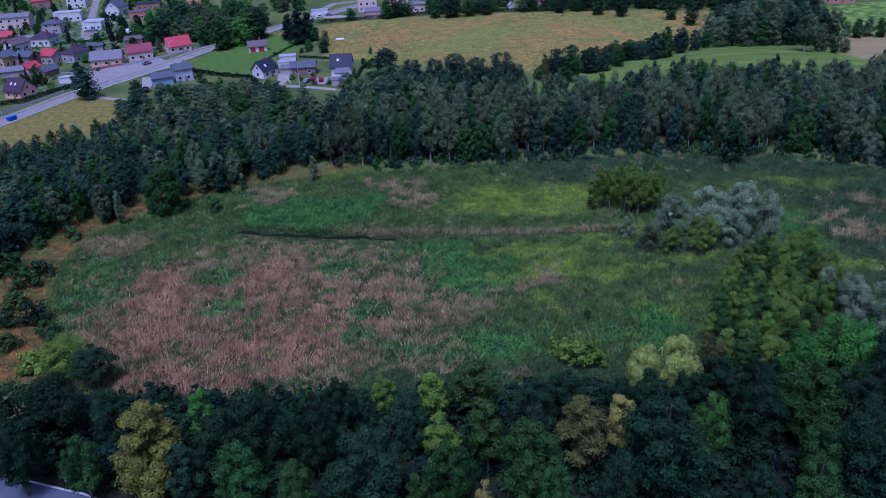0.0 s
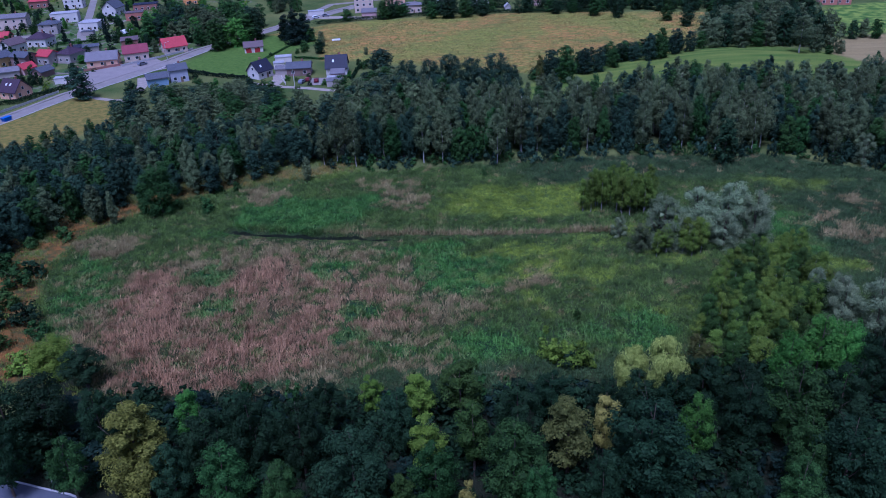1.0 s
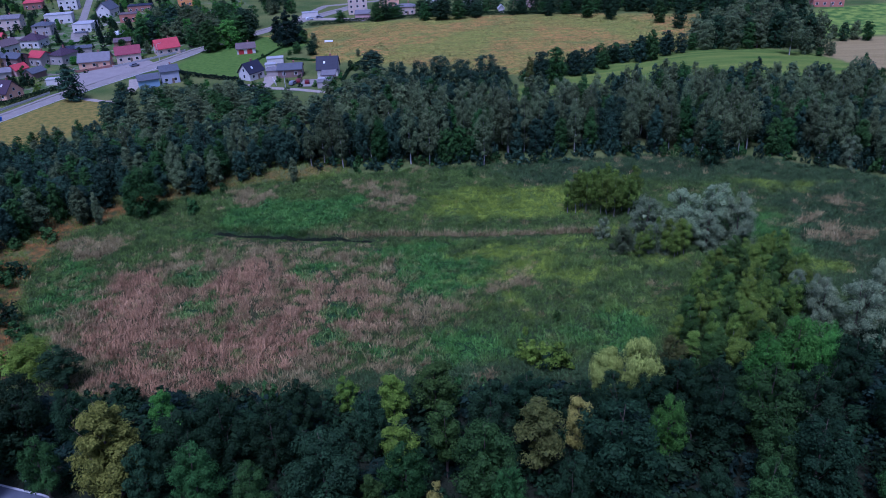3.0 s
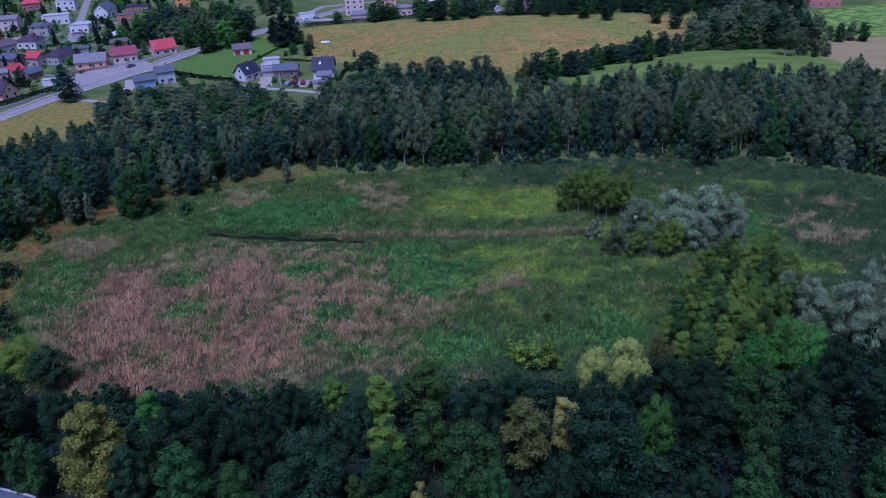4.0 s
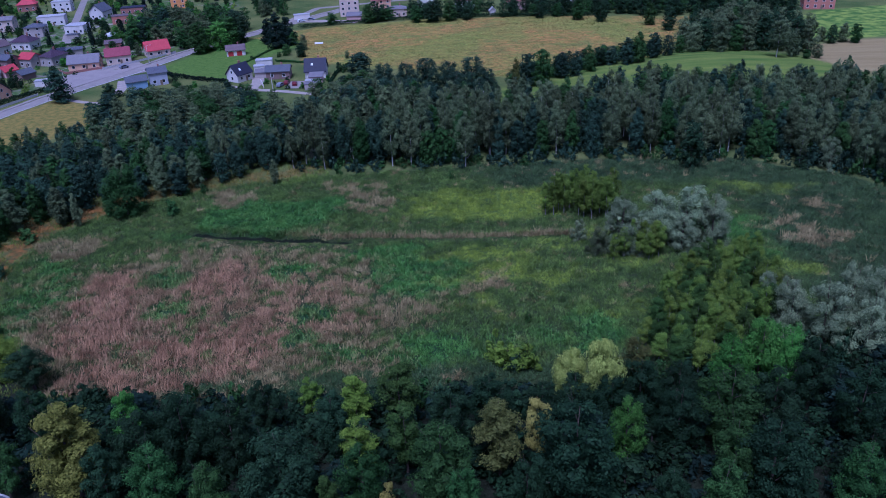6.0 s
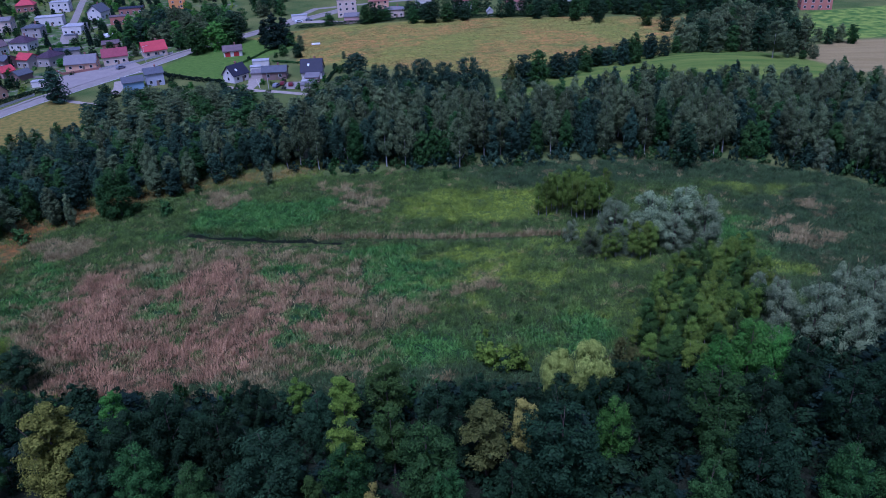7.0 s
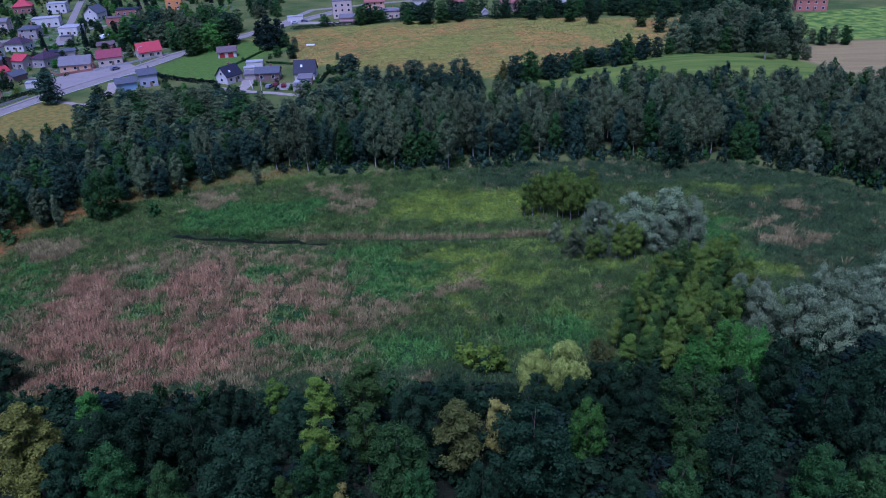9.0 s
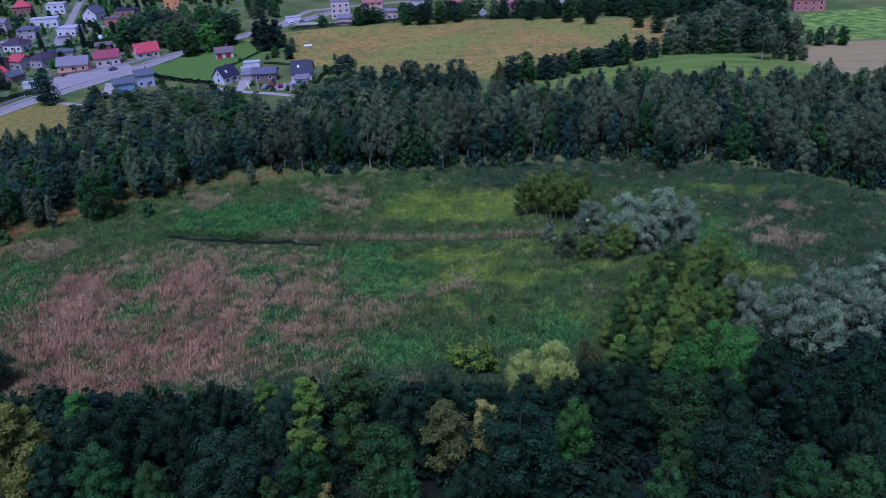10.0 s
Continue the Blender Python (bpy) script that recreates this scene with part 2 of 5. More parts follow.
def ground_material():
    m, nt, b = material("grass_and_soil", 0.95)
    b.inputs["Specular IOR Level"].default_value = 0.05
    big, small, tiny = grain(nt, 0.05), grain(nt, 0.5), grain(nt, 3.0, 6)
    streak = grain(nt, 0.2, 5, (0.12, 1.2, 1))
    base = mix(nt, ramp(nt, big, 0.35, 0.65), (0.075, 0.115, 0.025), (0.17, 0.18, 0.05))
    marsh = mix(nt, mask(nt, "dry"), (0.035, 0.05, 0.014), (0.045, 0.045, 0.016))
    marsh = mix(nt, mask(nt, "sedge"), marsh, (0.022, 0.055, 0.015))
    marsh = mix(nt, mask(nt, "fresh"), marsh, (0.08, 0.12, 0.02))
    base = mix(nt, mask(nt, "marsh"), base, marsh)
    hay = mix(nt, ramp(nt, streak, 0.35, 0.65), (0.46, 0.32, 0.06), (0.62, 0.29, 0.08))
    hay = mix(nt, ramp(nt, grain(nt, 0.09, 5), 0.5, 0.66), hay, (0.22, 0.25, 0.05))
    hay = mix(nt, ramp(nt, grain(nt, 0.022, 5), 0.46, 0.56), hay, mix(nt, ramp(nt, streak, 0.3, 0.7), (0.27, 0.29, 0.04), (0.42, 0.35, 0.06)))
    hay = mix(nt, ramp(nt, grain(nt, 0.32, 6, (0.6, 1, 1)), 0.52, 0.6), hay, mix(nt, 0.6, hay, (0.2, 0.25, 0.04)))
    hay = mix(nt, ramp(nt, grain(nt, 0.9, 6, (0.5, 1, 1)), 0.38, 0.62), mix(nt, 0.6, hay, (0.12, 0.1, 0.03)), hay)
    base = mix(nt, mask(nt, "meadow"), base, hay)
    base = mix(nt, mask(nt, "lawn"), base, mix(nt, ramp(nt, small, 0.3, 0.7), (0.08, 0.15, 0.02), (0.14, 0.22, 0.032)))
    base = mix(nt, mask(nt, "hill"), base, mix(nt, ramp(nt, streak, 0.35, 0.65), (0.09, 0.16, 0.022), (0.2, 0.24, 0.038)))
    base = mix(nt, mask(nt, "stubble"), base, mix(nt, ramp(nt, streak, 0.3, 0.7), (0.3, 0.225, 0.085), (0.38, 0.29, 0.12)))
    base = mix(nt, mask(nt, "lush"), base, mix(nt, ramp(nt, grain(nt, 0.2, 6), 0.4, 0.6), (0.08, 0.16, 0.025), (0.26, 0.34, 0.05)))
    base = mix(nt, mask(nt, "verge"), base, mix(nt, ramp(nt, small, 0.4, 0.6), (0.3, 0.22, 0.045), (0.17, 0.16, 0.03)))
    base = mix(nt, mask(nt, "bank"), base, mix(nt, ramp(nt, small, 0.35, 0.6), (0.27, 0.115, 0.025), (0.07, 0.07, 0.02)))
    base = mix(nt, mask(nt, "yard"), base, mix(nt, ramp(nt, grain(nt, 0.2), 0.5, 0.6), (0.085, 0.14, 0.035), (0.24, 0.215, 0.17)))
    # under the trees the floor's shade is painted in as near-black soil
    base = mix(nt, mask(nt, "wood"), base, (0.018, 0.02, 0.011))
    base = mix(nt, ramp(nt, tiny, 0.25, 0.75), base, mix(nt, 0.45, base, (0.03, 0.04, 0.02)))
    nt.links.new(base, b.inputs["Base Color"])
    relief(nt, b, tiny, 0.8, 0.35)
    return m


def reed_material():
    m, nt, b = material("reed_blades", 0.7)
    rnd = mask(nt, "tone")
    base = mix(nt, rnd, (0.044, 0.082, 0.012), (0.185, 0.285, 0.042))
    base = mix(nt, mask(nt, "sedge"), base, mix(nt, rnd, (0.04, 0.115, 0.016), (0.15, 0.33, 0.045)))
    base = mix(nt, mask(nt, "dark_rim"), base, mix(nt, rnd, (0.028, 0.058, 0.016), (0.11, 0.18, 0.05)))
    base = mix(nt, mask(nt, "fresh"), base, mix(nt, rnd, (0.155, 0.22, 0.012), (0.44, 0.55, 0.034)))
    base = mix(nt, mask(nt, "dry"), base, mix(nt, rnd, (0.25, 0.14, 0.062), (0.78, 0.47, 0.225)))
    base = mix(nt, mask(nt, "straw"), base, mix(nt, rnd, (0.2, 0.165, 0.06), (0.56, 0.46, 0.19)))
    base = mix(nt, mask(nt, "rust"), base, mix(nt, rnd, (0.26, 0.12, 0.028), (0.46, 0.22, 0.05)))
    g = nt.nodes.new("ShaderNodeNewGeometry")
    base = mix(nt, 0.6, base, mix(nt, g.outputs["Random Per Island"], (0.15, 0.15, 0.15), (1.0, 1.0, 1.0)), "MULTIPLY")
    nt.links.new(base, b.inputs["Base Color"])
    return m


ASPHALT = plain("asphalt", (0.1, 0.105, 0.125), 0.75, size=0.4, vary=0.15)
PALE_ROAD = plain("worn_pale_asphalt", (0.27, 0.235, 0.2), 0.9, size=0.3, vary=0.2)
PAVING = plain("concrete_paving", (0.29, 0.25, 0.22), 0.9, size=0.25, vary=0.12)
# near-black and without sheen: the ditch's shade is put into this colour
DITCH_SHADE = plain("ditch_floor_shade", (0.014, 0.018, 0.009), 0.8, size=1.0, vary=0.3)
DITCH_SHADE.node_tree.nodes["Principled BSDF"].inputs["Specular IOR Level"].default_value = 0.03
GRAVEL = plain("gravel", (0.34, 0.29, 0.24), 0.95, size=0.6)
ROAD_PAINT = plain("white_road_paint", (0.75, 0.75, 0.75), 0.6)
CONCRETE = plain("concrete", (0.5, 0.48, 0.46), 0.85)
METAL = plain("galvanised_steel", (0.45, 0.46, 0.48), 0.45, 0.7)
WHITE_PLASTIC = plain("white_plastic", (0.75, 0.75, 0.75), 0.4, vary=0.08)
WOOD = plain("weathered_wood", (0.22, 0.16, 0.11), 0.85)
RUBBER = plain("black_rubber", (0.02, 0.02, 0.02), 0.8)
BLUE_STEEL = plain("blue_painted_steel", (0.03, 0.13, 0.5), 0.4, vary=0.15)
RED_PAINT = plain("red_paint", (0.4, 0.04, 0.04), 0.4, vary=0.15)
GLASS, _nt, _b = material("window_glass", 0.06)
_b.inputs["Base Color"].default_value = (0.02, 0.025, 0.03, 1)
_b.inputs["Specular IOR Level"].default_value = 0.6
WALLS = {k: plain("render_" + k, c, 0.9, size=0.5, vary=0.1) for k, c in {
    "white": (0.74, 0.68, 0.62), "cream": (0.7, 0.54, 0.43), "salmon": (0.78, 0.45, 0.29), "pink": (0.62, 0.4, 0.36), "grey": (0.44, 0.38, 0.34),
    "ochre": (0.6, 0.4, 0.16), "brick": (0.36, 0.17, 0.13), "blue": (0.28, 0.4, 0.52), "brown": (0.26, 0.17, 0.15), "orange": (0.75, 0.33, 0.1),
    "lilac": (0.46, 0.46, 0.52), "redbrick": (0.5, 0.2, 0.14)}.items()}


def tiles(name, colour, rough=0.6):
    """Roof covering with rows of tiles."""
    m, nt, b = material(name, rough)
    stain = mix(nt, ramp(nt, grain(nt, 0.8), 0.3, 0.7), tuple(c * 0.8 for c in colour), tuple(min(1, c * 1.15) for c in colour))
    tc, wave = nt.nodes.new("ShaderNodeTexCoord"), node(nt, "ShaderNodeTexWave", Scale=1.3, Distortion=0.4)
    wave.bands_direction = "Y"
    nt.links.new(tc.outputs["Object"], wave.inputs[0])
    base = mix(nt, ramp(nt, wave.outputs["Fac"], -1.2, 1.4), stain, tuple(c * 0.6 for c in colour))
    nt.links.new(base, b.inputs["Base Color"])
    relief(nt, b, wave.outputs["Fac"], 0.5, 0.05)
    return m


ROOFS = {k: tiles("roof_" + k, c) for k, c in {
    "red": (0.55, 0.07, 0.08), "darkred": (0.3, 0.06, 0.08), "plum": (0.075, 0.045, 0.065), "black": (0.035, 0.035, 0.055), "grey": (0.23, 0.21, 0.215),
    "brown": (0.17, 0.12, 0.12), "pale": (0.5, 0.48, 0.48), "slate": (0.12, 0.125, 0.145), "rust": (0.34, 0.14, 0.11)}.items()}


# ---- building blocks ----
def mesh_of(name, verts, faces, mat=None, smooth_faces=False):
    """A mesh from arrays of corners and of faces with equal numbers of corners."""
    me = bpy.data.meshes.new(name)
    n, k = faces.shape
    me.vertices.add(len(verts))
    me.vertices.foreach_set("co", np.ascontiguousarray(verts, np.float32).ravel())
    me.loops.add(n * k)
    me.loops.foreach_set("vertex_index", np.ascontiguousarray(faces, np.int32).ravel())
    me.polygons.add(n)
    me.polygons.foreach_set("loop_start", np.arange(0, n * k, k, dtype=np.int32))
    me.update(calc_edges=True)
    me.polygons.foreach_set("use_smooth", np.full(n, smooth_faces))
    if mat:
        me.materials.append(mat)
    return me


def part(name, bm, mat, parent, label=""):
    """Links a bmesh as one mesh object under a thing or a part."""
    me = bpy.data.meshes.new(name)
    bm.to_mesh(me)
    bm.free()
    if mat:
        me.materials.append(mat)
    ob = new(name, me)
    ob.parent = parent
    return tagged(ob, label)


def box(bm, x0, y0, z0, x1, y1, z1):
    v = [bm.verts.new(p) for p in ((x0, y0, z0), (x1, y0, z0), (x1, y1, z0), (x0, y1, z0), (x0, y0, z1), (x1, y0, z1), (x1, y1, z1), (x0, y1, z1))]
    for f in ((3, 2, 1, 0), (4, 5, 6, 7), (0, 1, 5, 4), (1, 2, 6, 5), (2, 3, 7, 6), (3, 0, 4, 7)):
        bm.faces.new([v[i] for i in f])
    return bm


def prism(bm, profile, axis, a, b):
    """A closed profile drawn out along x or y from a to b."""
    def at(p, s):
        return (s, p[0], p[1]) if axis == "x" else (p[0], s, p[1])
    one, two = [bm.verts.new(at(p, a)) for p in profile], [bm.verts.new(at(p, b)) for p in profile]
    n = len(profile)
    bm.faces.new(one)
    bm.faces.new(two[::-1])
    for i in range(n):
        bm.faces.new((one[i], two[i], two[(i + 1) % n], one[(i + 1) % n]))
    bmesh.ops.recalc_face_normals(bm, faces=bm.faces)
    return bm


def tube(bm, p, q, r0, r1, sides=6):
    p, q = Vector(p), Vector(q)
    turn = (q - p).to_track_quat("Z", "Y")
    rings = []
    for c, r in ((p, r0), (q, r1)):
        rings.append([bm.verts.new(c + turn @ Vector((r * math.cos(2 * math.pi * i / sides), r * math.sin(2 * math.pi * i / sides), 0))) for i in range(sides)])
    for i in range(sides):
        bm.faces.new((rings[0][i], rings[0][(i + 1) % sides], rings[1][(i + 1) % sides], rings[1][i]))
    bm.faces.new(rings[0][::-1])
    bm.faces.new(rings[1])
    return bm


def thing(name, x, y, z, turn, label, category, group="", kind=""):
    ob = new(name)
    ob.empty_display_size = 0.3
    ob.matrix_world = pose(x, y, z, 0, 0, turn)
    return tagged(ob, label, category, group, kind)


# ---- the ground: one sheet to the horizon ----
def steps(parts):
    out = [np.arange(a, b, s) for a, b, s in parts]
    return np.concatenate(out + [[parts[-1][1]]])


gx = steps([(-4000, -1000, 500), (-1000, -300, 70), (-300, -160, 6), (-160, 170, 2), (170, 310, 7), (310, 1000, 69), (1000, 4000, 500)])
gy = steps([(-4000, -1000, 500), (-1000, 0, 100), (0, 74, 9.25), (74, 214, 1.75), (214, 430, 3), (430, 640, 10), (640, 1000, 60), (1000, 4500, 500)])
X, Y = np.meshgrid(gx, gy)
X, Y = X.ravel(), Y.ravel()
nx, ny = len(gx), len(gy)
idx = np.arange(nx * ny).reshape(ny, nx)
quads = np.stack([idx[:-1, :-1], idx[:-1, 1:], idx[1:, 1:], idx[1:, :-1]], -1).reshape(-1, 4)
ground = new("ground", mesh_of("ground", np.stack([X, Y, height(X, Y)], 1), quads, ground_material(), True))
tagged(ground, "marshy ground with meadow, lawns and dry grass banks", "ground", kind="structure")


def put(me, name, values):
    me.attributes.new(name, "FLOAT", "POINT").data.foreach_set("value", np.ascontiguousarray(values, np.float32))


jx, jy = X + 3 * (cloud(X, Y, 7, 51) - 0.5), Y + 4 * (cloud(X, Y, 7, 52) - 0.5)
dry, sedge, fresh = cover(X, Y)
d = edge_distance(jx, jy, MARSH)
put(ground.data, "dry", dry), put(ground.data, "sedge", sedge), put(ground.data, "fresh", fresh)
put(ground.data, "marsh", 1 - smooth(-1, 1.5, d))
GARDEN = [(-176, 381), (-161, 403), (-170, 428), (-184, 424), (-190, 404)]
for name, poly in (("meadow", MEADOW), ("lawn", LAWN), ("hill", HILL), ("stubble", STUBBLE), ("lush", LUSH), ("verge", VERGE)):
    reach = edge_distance(jx, jy, poly)
    if name == "lawn":
        reach = np.minimum(reach, edge_distance(jx, jy, GARDEN))
    put(ground.data, name, 1 - smooth(-1.5, 1.5, reach))
bank = smooth(0, 2, d) * (1 - smooth(6 + 8 * (Y < 165), 9 + 9 * (Y < 165), d)) * (jx < -25 + 12 * cloud(X, Y, 6, 53)) * (Y > 108) * smooth(0.25, 0.5, cloud(X, Y, 6, 54) + 0.25)
put(ground.data, "bank", bank * (1 - 0.45 * smooth(-78, -60, X)))
TOWN = [(-160, 300), (-140, 330), (-112, 372), (-88, 410), (-100, 480), (-150, 600), (-330, 620), (-300, 450), (-230, 330)]
put(ground.data, "yard", (1 - smooth(-4, 2, edge_distance(jx, jy, TOWN))) * smooth(0.46, 0.56, fbm(X, Y, 22, 91)))
# wooded ground, which takes the near-black colour painted for shade
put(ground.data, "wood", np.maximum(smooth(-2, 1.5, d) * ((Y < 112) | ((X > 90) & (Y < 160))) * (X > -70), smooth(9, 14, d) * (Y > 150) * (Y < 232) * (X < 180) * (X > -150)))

# ---- roads, paving ----
def strip(name, line, width, lift, mat, label, category, thick=0.0, uneven=0.0):
    """A road along a line of points, lying on the ground."""
    pts = []
    for (ax, ay), (bx, by) in zip(line, line[1:]):
        n = max(1, int(math.hypot(bx - ax, by - ay) / (1.2 if uneven else 3)))
        pts += [(ax + (bx - ax) * i / n, ay + (by - ay) * i / n) for i in range(n)]
    pts.append(line[-1])
    bm, rows = bmesh.new(), []
    for i, (x, y) in enumerate(pts):
        a, b = pts[max(0, i - 1)], pts[min(len(pts) - 1, i + 1)]
        t = Vector((b[0] - a[0], b[1] - a[1])).normalized()
        row = []
        for s, low in ((-1, thick), (-1, 0), (1, 0), (1, thick)) if thick else ((-1, 0), (1, 0)):
            half = width / 2 * (1 + uneven * (float(cloud(x + 9 * s, y, 3.1, 77)) - 0.6))
            px, py = x - t.y * s * half, y + t.x * s * half
            row.append(bm.verts.new((px, py, max(ground_at(px, py), ground_at(x, y)) + lift - low)))
        rows.append(row)
    for p, q in zip(rows, rows[1:]):
        for i in range(len(p) - 1):
            bm.faces.new((p[i], p[i + 1], q[i + 1], q[i]))
    bmesh.ops.recalc_face_normals(bm, faces=bm.faces)
    me = bpy.data.meshes.new(name)
    bm.to_mesh(me)
    bm.free()
    me.materials.append(mat)
    return tagged(new(name, me), label, category, kind="structure")


def offset(line, s):
    out = []
    for i, (x, y) in enumerate(line):
        a, b = line[max(0, i - 1)], line[min(len(line) - 1, i + 1)]
        t = Vector((b[0] - a[0], b[1] - a[1])).normalized()
        out.append((x - t.y * s, y + t.x * s))
    return out


MAIN = [(-185, 195), (-157, 262), (-142, 300), (-122, 336), (-108, 368), (-90, 397), (-72, 425), (-40, 470)]
strip("road_village", MAIN, 6.5, 0.06, PALE_ROAD, "worn pale grey asphalt village road", "road")
strip("pavement_village", offset(MAIN, 4.6), 1.8, 0.16, PAVING, "concrete pavement along the village road", "pavement", 0.2)
strip("kerb_village", offset(MAIN[:5], -3.5), 0.4, 0.14, CONCRETE, "pale concrete kerb of the village road", "kerb", 0.2)
strip("square_village", [(-152, 317), (-140, 331), (-119, 347)], 23, 0.04, PAVING, "paved parking square before the houses", "paving")
strip("lane_verge", [(-137, 297), (-122, 289), (-112, 286)], 2.6, 0.05, GRAVEL, "narrow pale gravel lane", "lane")
strip("drive_blue_house", [(-121, 322), (-117, 310), (-116, 300)], 4.5, 0.05, GRAVEL, "pale gravel drive beside the blue house", "drive")
strip("lane_houses", [(-72, 304), (-58, 296), (-48, 292.5), (-36, 287)], 3, 0.05, GRAVEL, "pale gravel lane before the houses", "lane")
strip("yard_house", [(-45, 296), (-44, 307)], 7, 0.07, PAVING, "paved yard before the black-roofed house", "yard")
strip("street_upper", [(-178, 400), (-189, 428), (-205, 480), (-228, 548), (-250, 620)], 4.5, 0.05, PALE_ROAD, "pale side street between gardens", "road")
strip("street_cross", [(-250, 425), (-225, 428), (-206, 418), (-195, 404)], 4, 0.06, PALE_ROAD, "pale side street between houses", "road")
strip("street_garden", [(-189, 444), (-170, 462), (-140, 470), (-120, 492)], 4, 0.055, PALE_ROAD, "pale side street before the brick building", "road")
strip("street_far", [(-72, 425), (-66, 452), (-58, 478), (-10, 492), (40, 500)], 5, 0.055, PALE_ROAD, "far pale street", "road")
strip("yard_far", [(-62, 438), (-52, 436), (-30, 428)], 7, 0.05, GRAVEL, "gravel yard behind the meadow", "yard")
strip("yard_white_house", [(-62, 299), (-61, 308), (-63, 318)], 5, 0.065, GRAVEL, "gravel yard between the white house and the bungalow", "yard")
NEAR_ROAD = [(-160, 111.5), (-110, 96.5), (-68.2, 82.6), (-54, 77.8), (-30, 66), (-5, 44), (20, 10)]
strip("road_near", NEAR_ROAD, 6.4, 0.06, ASPHALT, "dark smooth asphalt road below the trees", "road")
strip("kerb_near", offset(NEAR_ROAD[:5], 3.35), 0.3, 0.12, CONCRETE, "pale edge of the dark road", "kerb", 0.2)
dashes = thing("road_marking", -60, 79.8, ground_at(-60, 79.8) + 0.07, -18.4, "white dashed centre line on the dark asphalt", "road marking", kind="structure")
for i in range(-6, 7):
    part("dash", box(bmesh.new(), i * 6 - 1.5, -0.08, 0, i * 6 + 1.5, 0.08, 0.012), ROAD_PAINT, dashes)


# strip along the ditch floor that paints the shade of the reeds behind
strip("ditch_bed", DITCH, 2.9, 0.14, DITCH_SHADE, "dark wet mud in the ditch across the marsh", "ditch", uneven=1.0)

# ---- reeds, sedge and rough grass ----
def tufts(name, x, y, tall, spread, wide, lean, flare, count, fields, mat, label, category):
    """Many tufts of upright blades, each blade one triangle, as one thing that nobody could count."""
    n = len(x)
    tone = np.clip(0.5 * rng.random(n) + 1.5 * fbm(x, y, 2.2, 72) - 0.5, 0, 1)
    x, y, tall, lean, tone = (np.repeat(v, count) for v in (x, y, tall, lean, tone))
    m = n * count
    dx, dy = rng.normal(0, 1, m), rng.normal(0, 1, m)
    bx, by = x + dx * spread, y + dy * spread
    high = tall * rng.uniform(0.6, 1.12, m)
    turn = rng.normal(0, 0.7, m)
    w = np.repeat(wide, count) * rng.uniform(0.6, 1.3, m)
    z = height(bx, by) - 0.05
    a, b = np.cos(turn) * w / 2, np.sin(turn) * w / 2
    flare = np.repeat(flare, count)
    tipx, tipy = bx + high * (lean + 0.2 * dx + flare * rng.normal(0, 1, m)), by + high * (0.2 * dy + flare * rng.normal(0, 1, m))
    verts = np.stack([np.stack([bx - a, by - b, z], 1), np.stack([bx + a, by + b, z], 1), np.stack([tipx, tipy, z + high], 1)], 1).reshape(-1, 3)
    ob = new(name, mesh_of(name, verts, np.arange(3 * m).reshape(m, 3), mat))
    put(ob.data, "tone", np.repeat(tone, 3))
    for key, values in fields.items():
        put(ob.data, key, np.repeat(values, 3 * count))
    return tagged(ob, label, category, kind="stuff")


REED = reed_material()
n = 150000
x, y = rng.uniform(-92, 130, n), rng.uniform(99, 205, n)
keep = edge_distance(x + 3 * (cloud(x, y, 5, 61) - 0.5), y + 3 * (cloud(x, y, 5, 62) - 0.5), MARSH) < 0
keep &= line_distance(x, y, DITCH) > 0.6 + 1.0 * cloud(x, y, 1.6, 60)
for track in TRACKS:
    keep &= line_distance(x + 1.6 * (cloud(x, y, 3, 63) - 0.5), y, track) > 0.5
for hx, hy in HOLES:
    keep &= ((x - hx) / 1.7) ** 2 + ((y - hy) / 1.3) ** 2 > 0.2 + 0.7 * cloud(x, y, 1.2, 59)
keep &= rng.random(n) < 0.5 + 0.8 * cloud(x, y, 2.0, 64)
x, y = x[keep], y[keep]
dry, sedge, fresh = cover(x, y)
n = len(x)
tall = (0.8 + 0.45 * dry - 0.05 * sedge - 0.3 * fresh) * rng.uniform(0.5, 1.1, n) * (0.15 + 0.9 * fbm(x, y, 3.5, 65) + 0.75 * cloud(x, y, 1.3, 68))
tall = tall * (1 + 0.6 * (1 - smooth(0.7, 1.8, line_distance(x, y, DYKE))))
tall = tall * np.where(line_distance(x, y + 2.6, DITCH) < 3.0, 0.45, 1)
tall = tall * np.where(line_distance(x, y + 1.5, DYKE[2:]) < 0.9, 0.35, 1)
# darker bluish green towards the marsh's far, east and near rims
dark_rim = np.maximum(smooth(172, 194, y) * smooth(0, 40, x), np.maximum(smooth(70, 95, x), 1 - smooth(104, 114, y)))
dark_rim = smooth(0.25, 0.75, dark_rim * 0.9 + 0.9 * (fbm(x, y, 7, 91) - 0.5))
share = np.clip(dry + 2.0 * (rng.random(n) - 0.5) * dry * (1 - dry), 0, 1)
tufts("reed_bed", x, y, np.clip(tall, 0.2, 2.2), 0.3, 0.15 + 0.12 * sedge, 0.06 + 0.36 * (cloud(x, y, 9, 66) - 0.4), 0.5 - 0.28 * share, 6,
      {"dry": share, "straw": share * np.maximum(np.maximum(smooth(148, 160, y), smooth(5, 25, x)), 1 - smooth(0.55, 0.85, patches(x, y, DRY))), "sedge": sedge, "fresh": fresh, "rust": np.zeros(n), "dark_rim": dark_rim}, REED, "reed bed, part dry pinkish straw, part fresh green", "reeds")
n = 30000
x, y = rng.uniform(-112, 0, n), rng.uniform(104, 212, n)
d = edge_distance(x, y, MARSH)
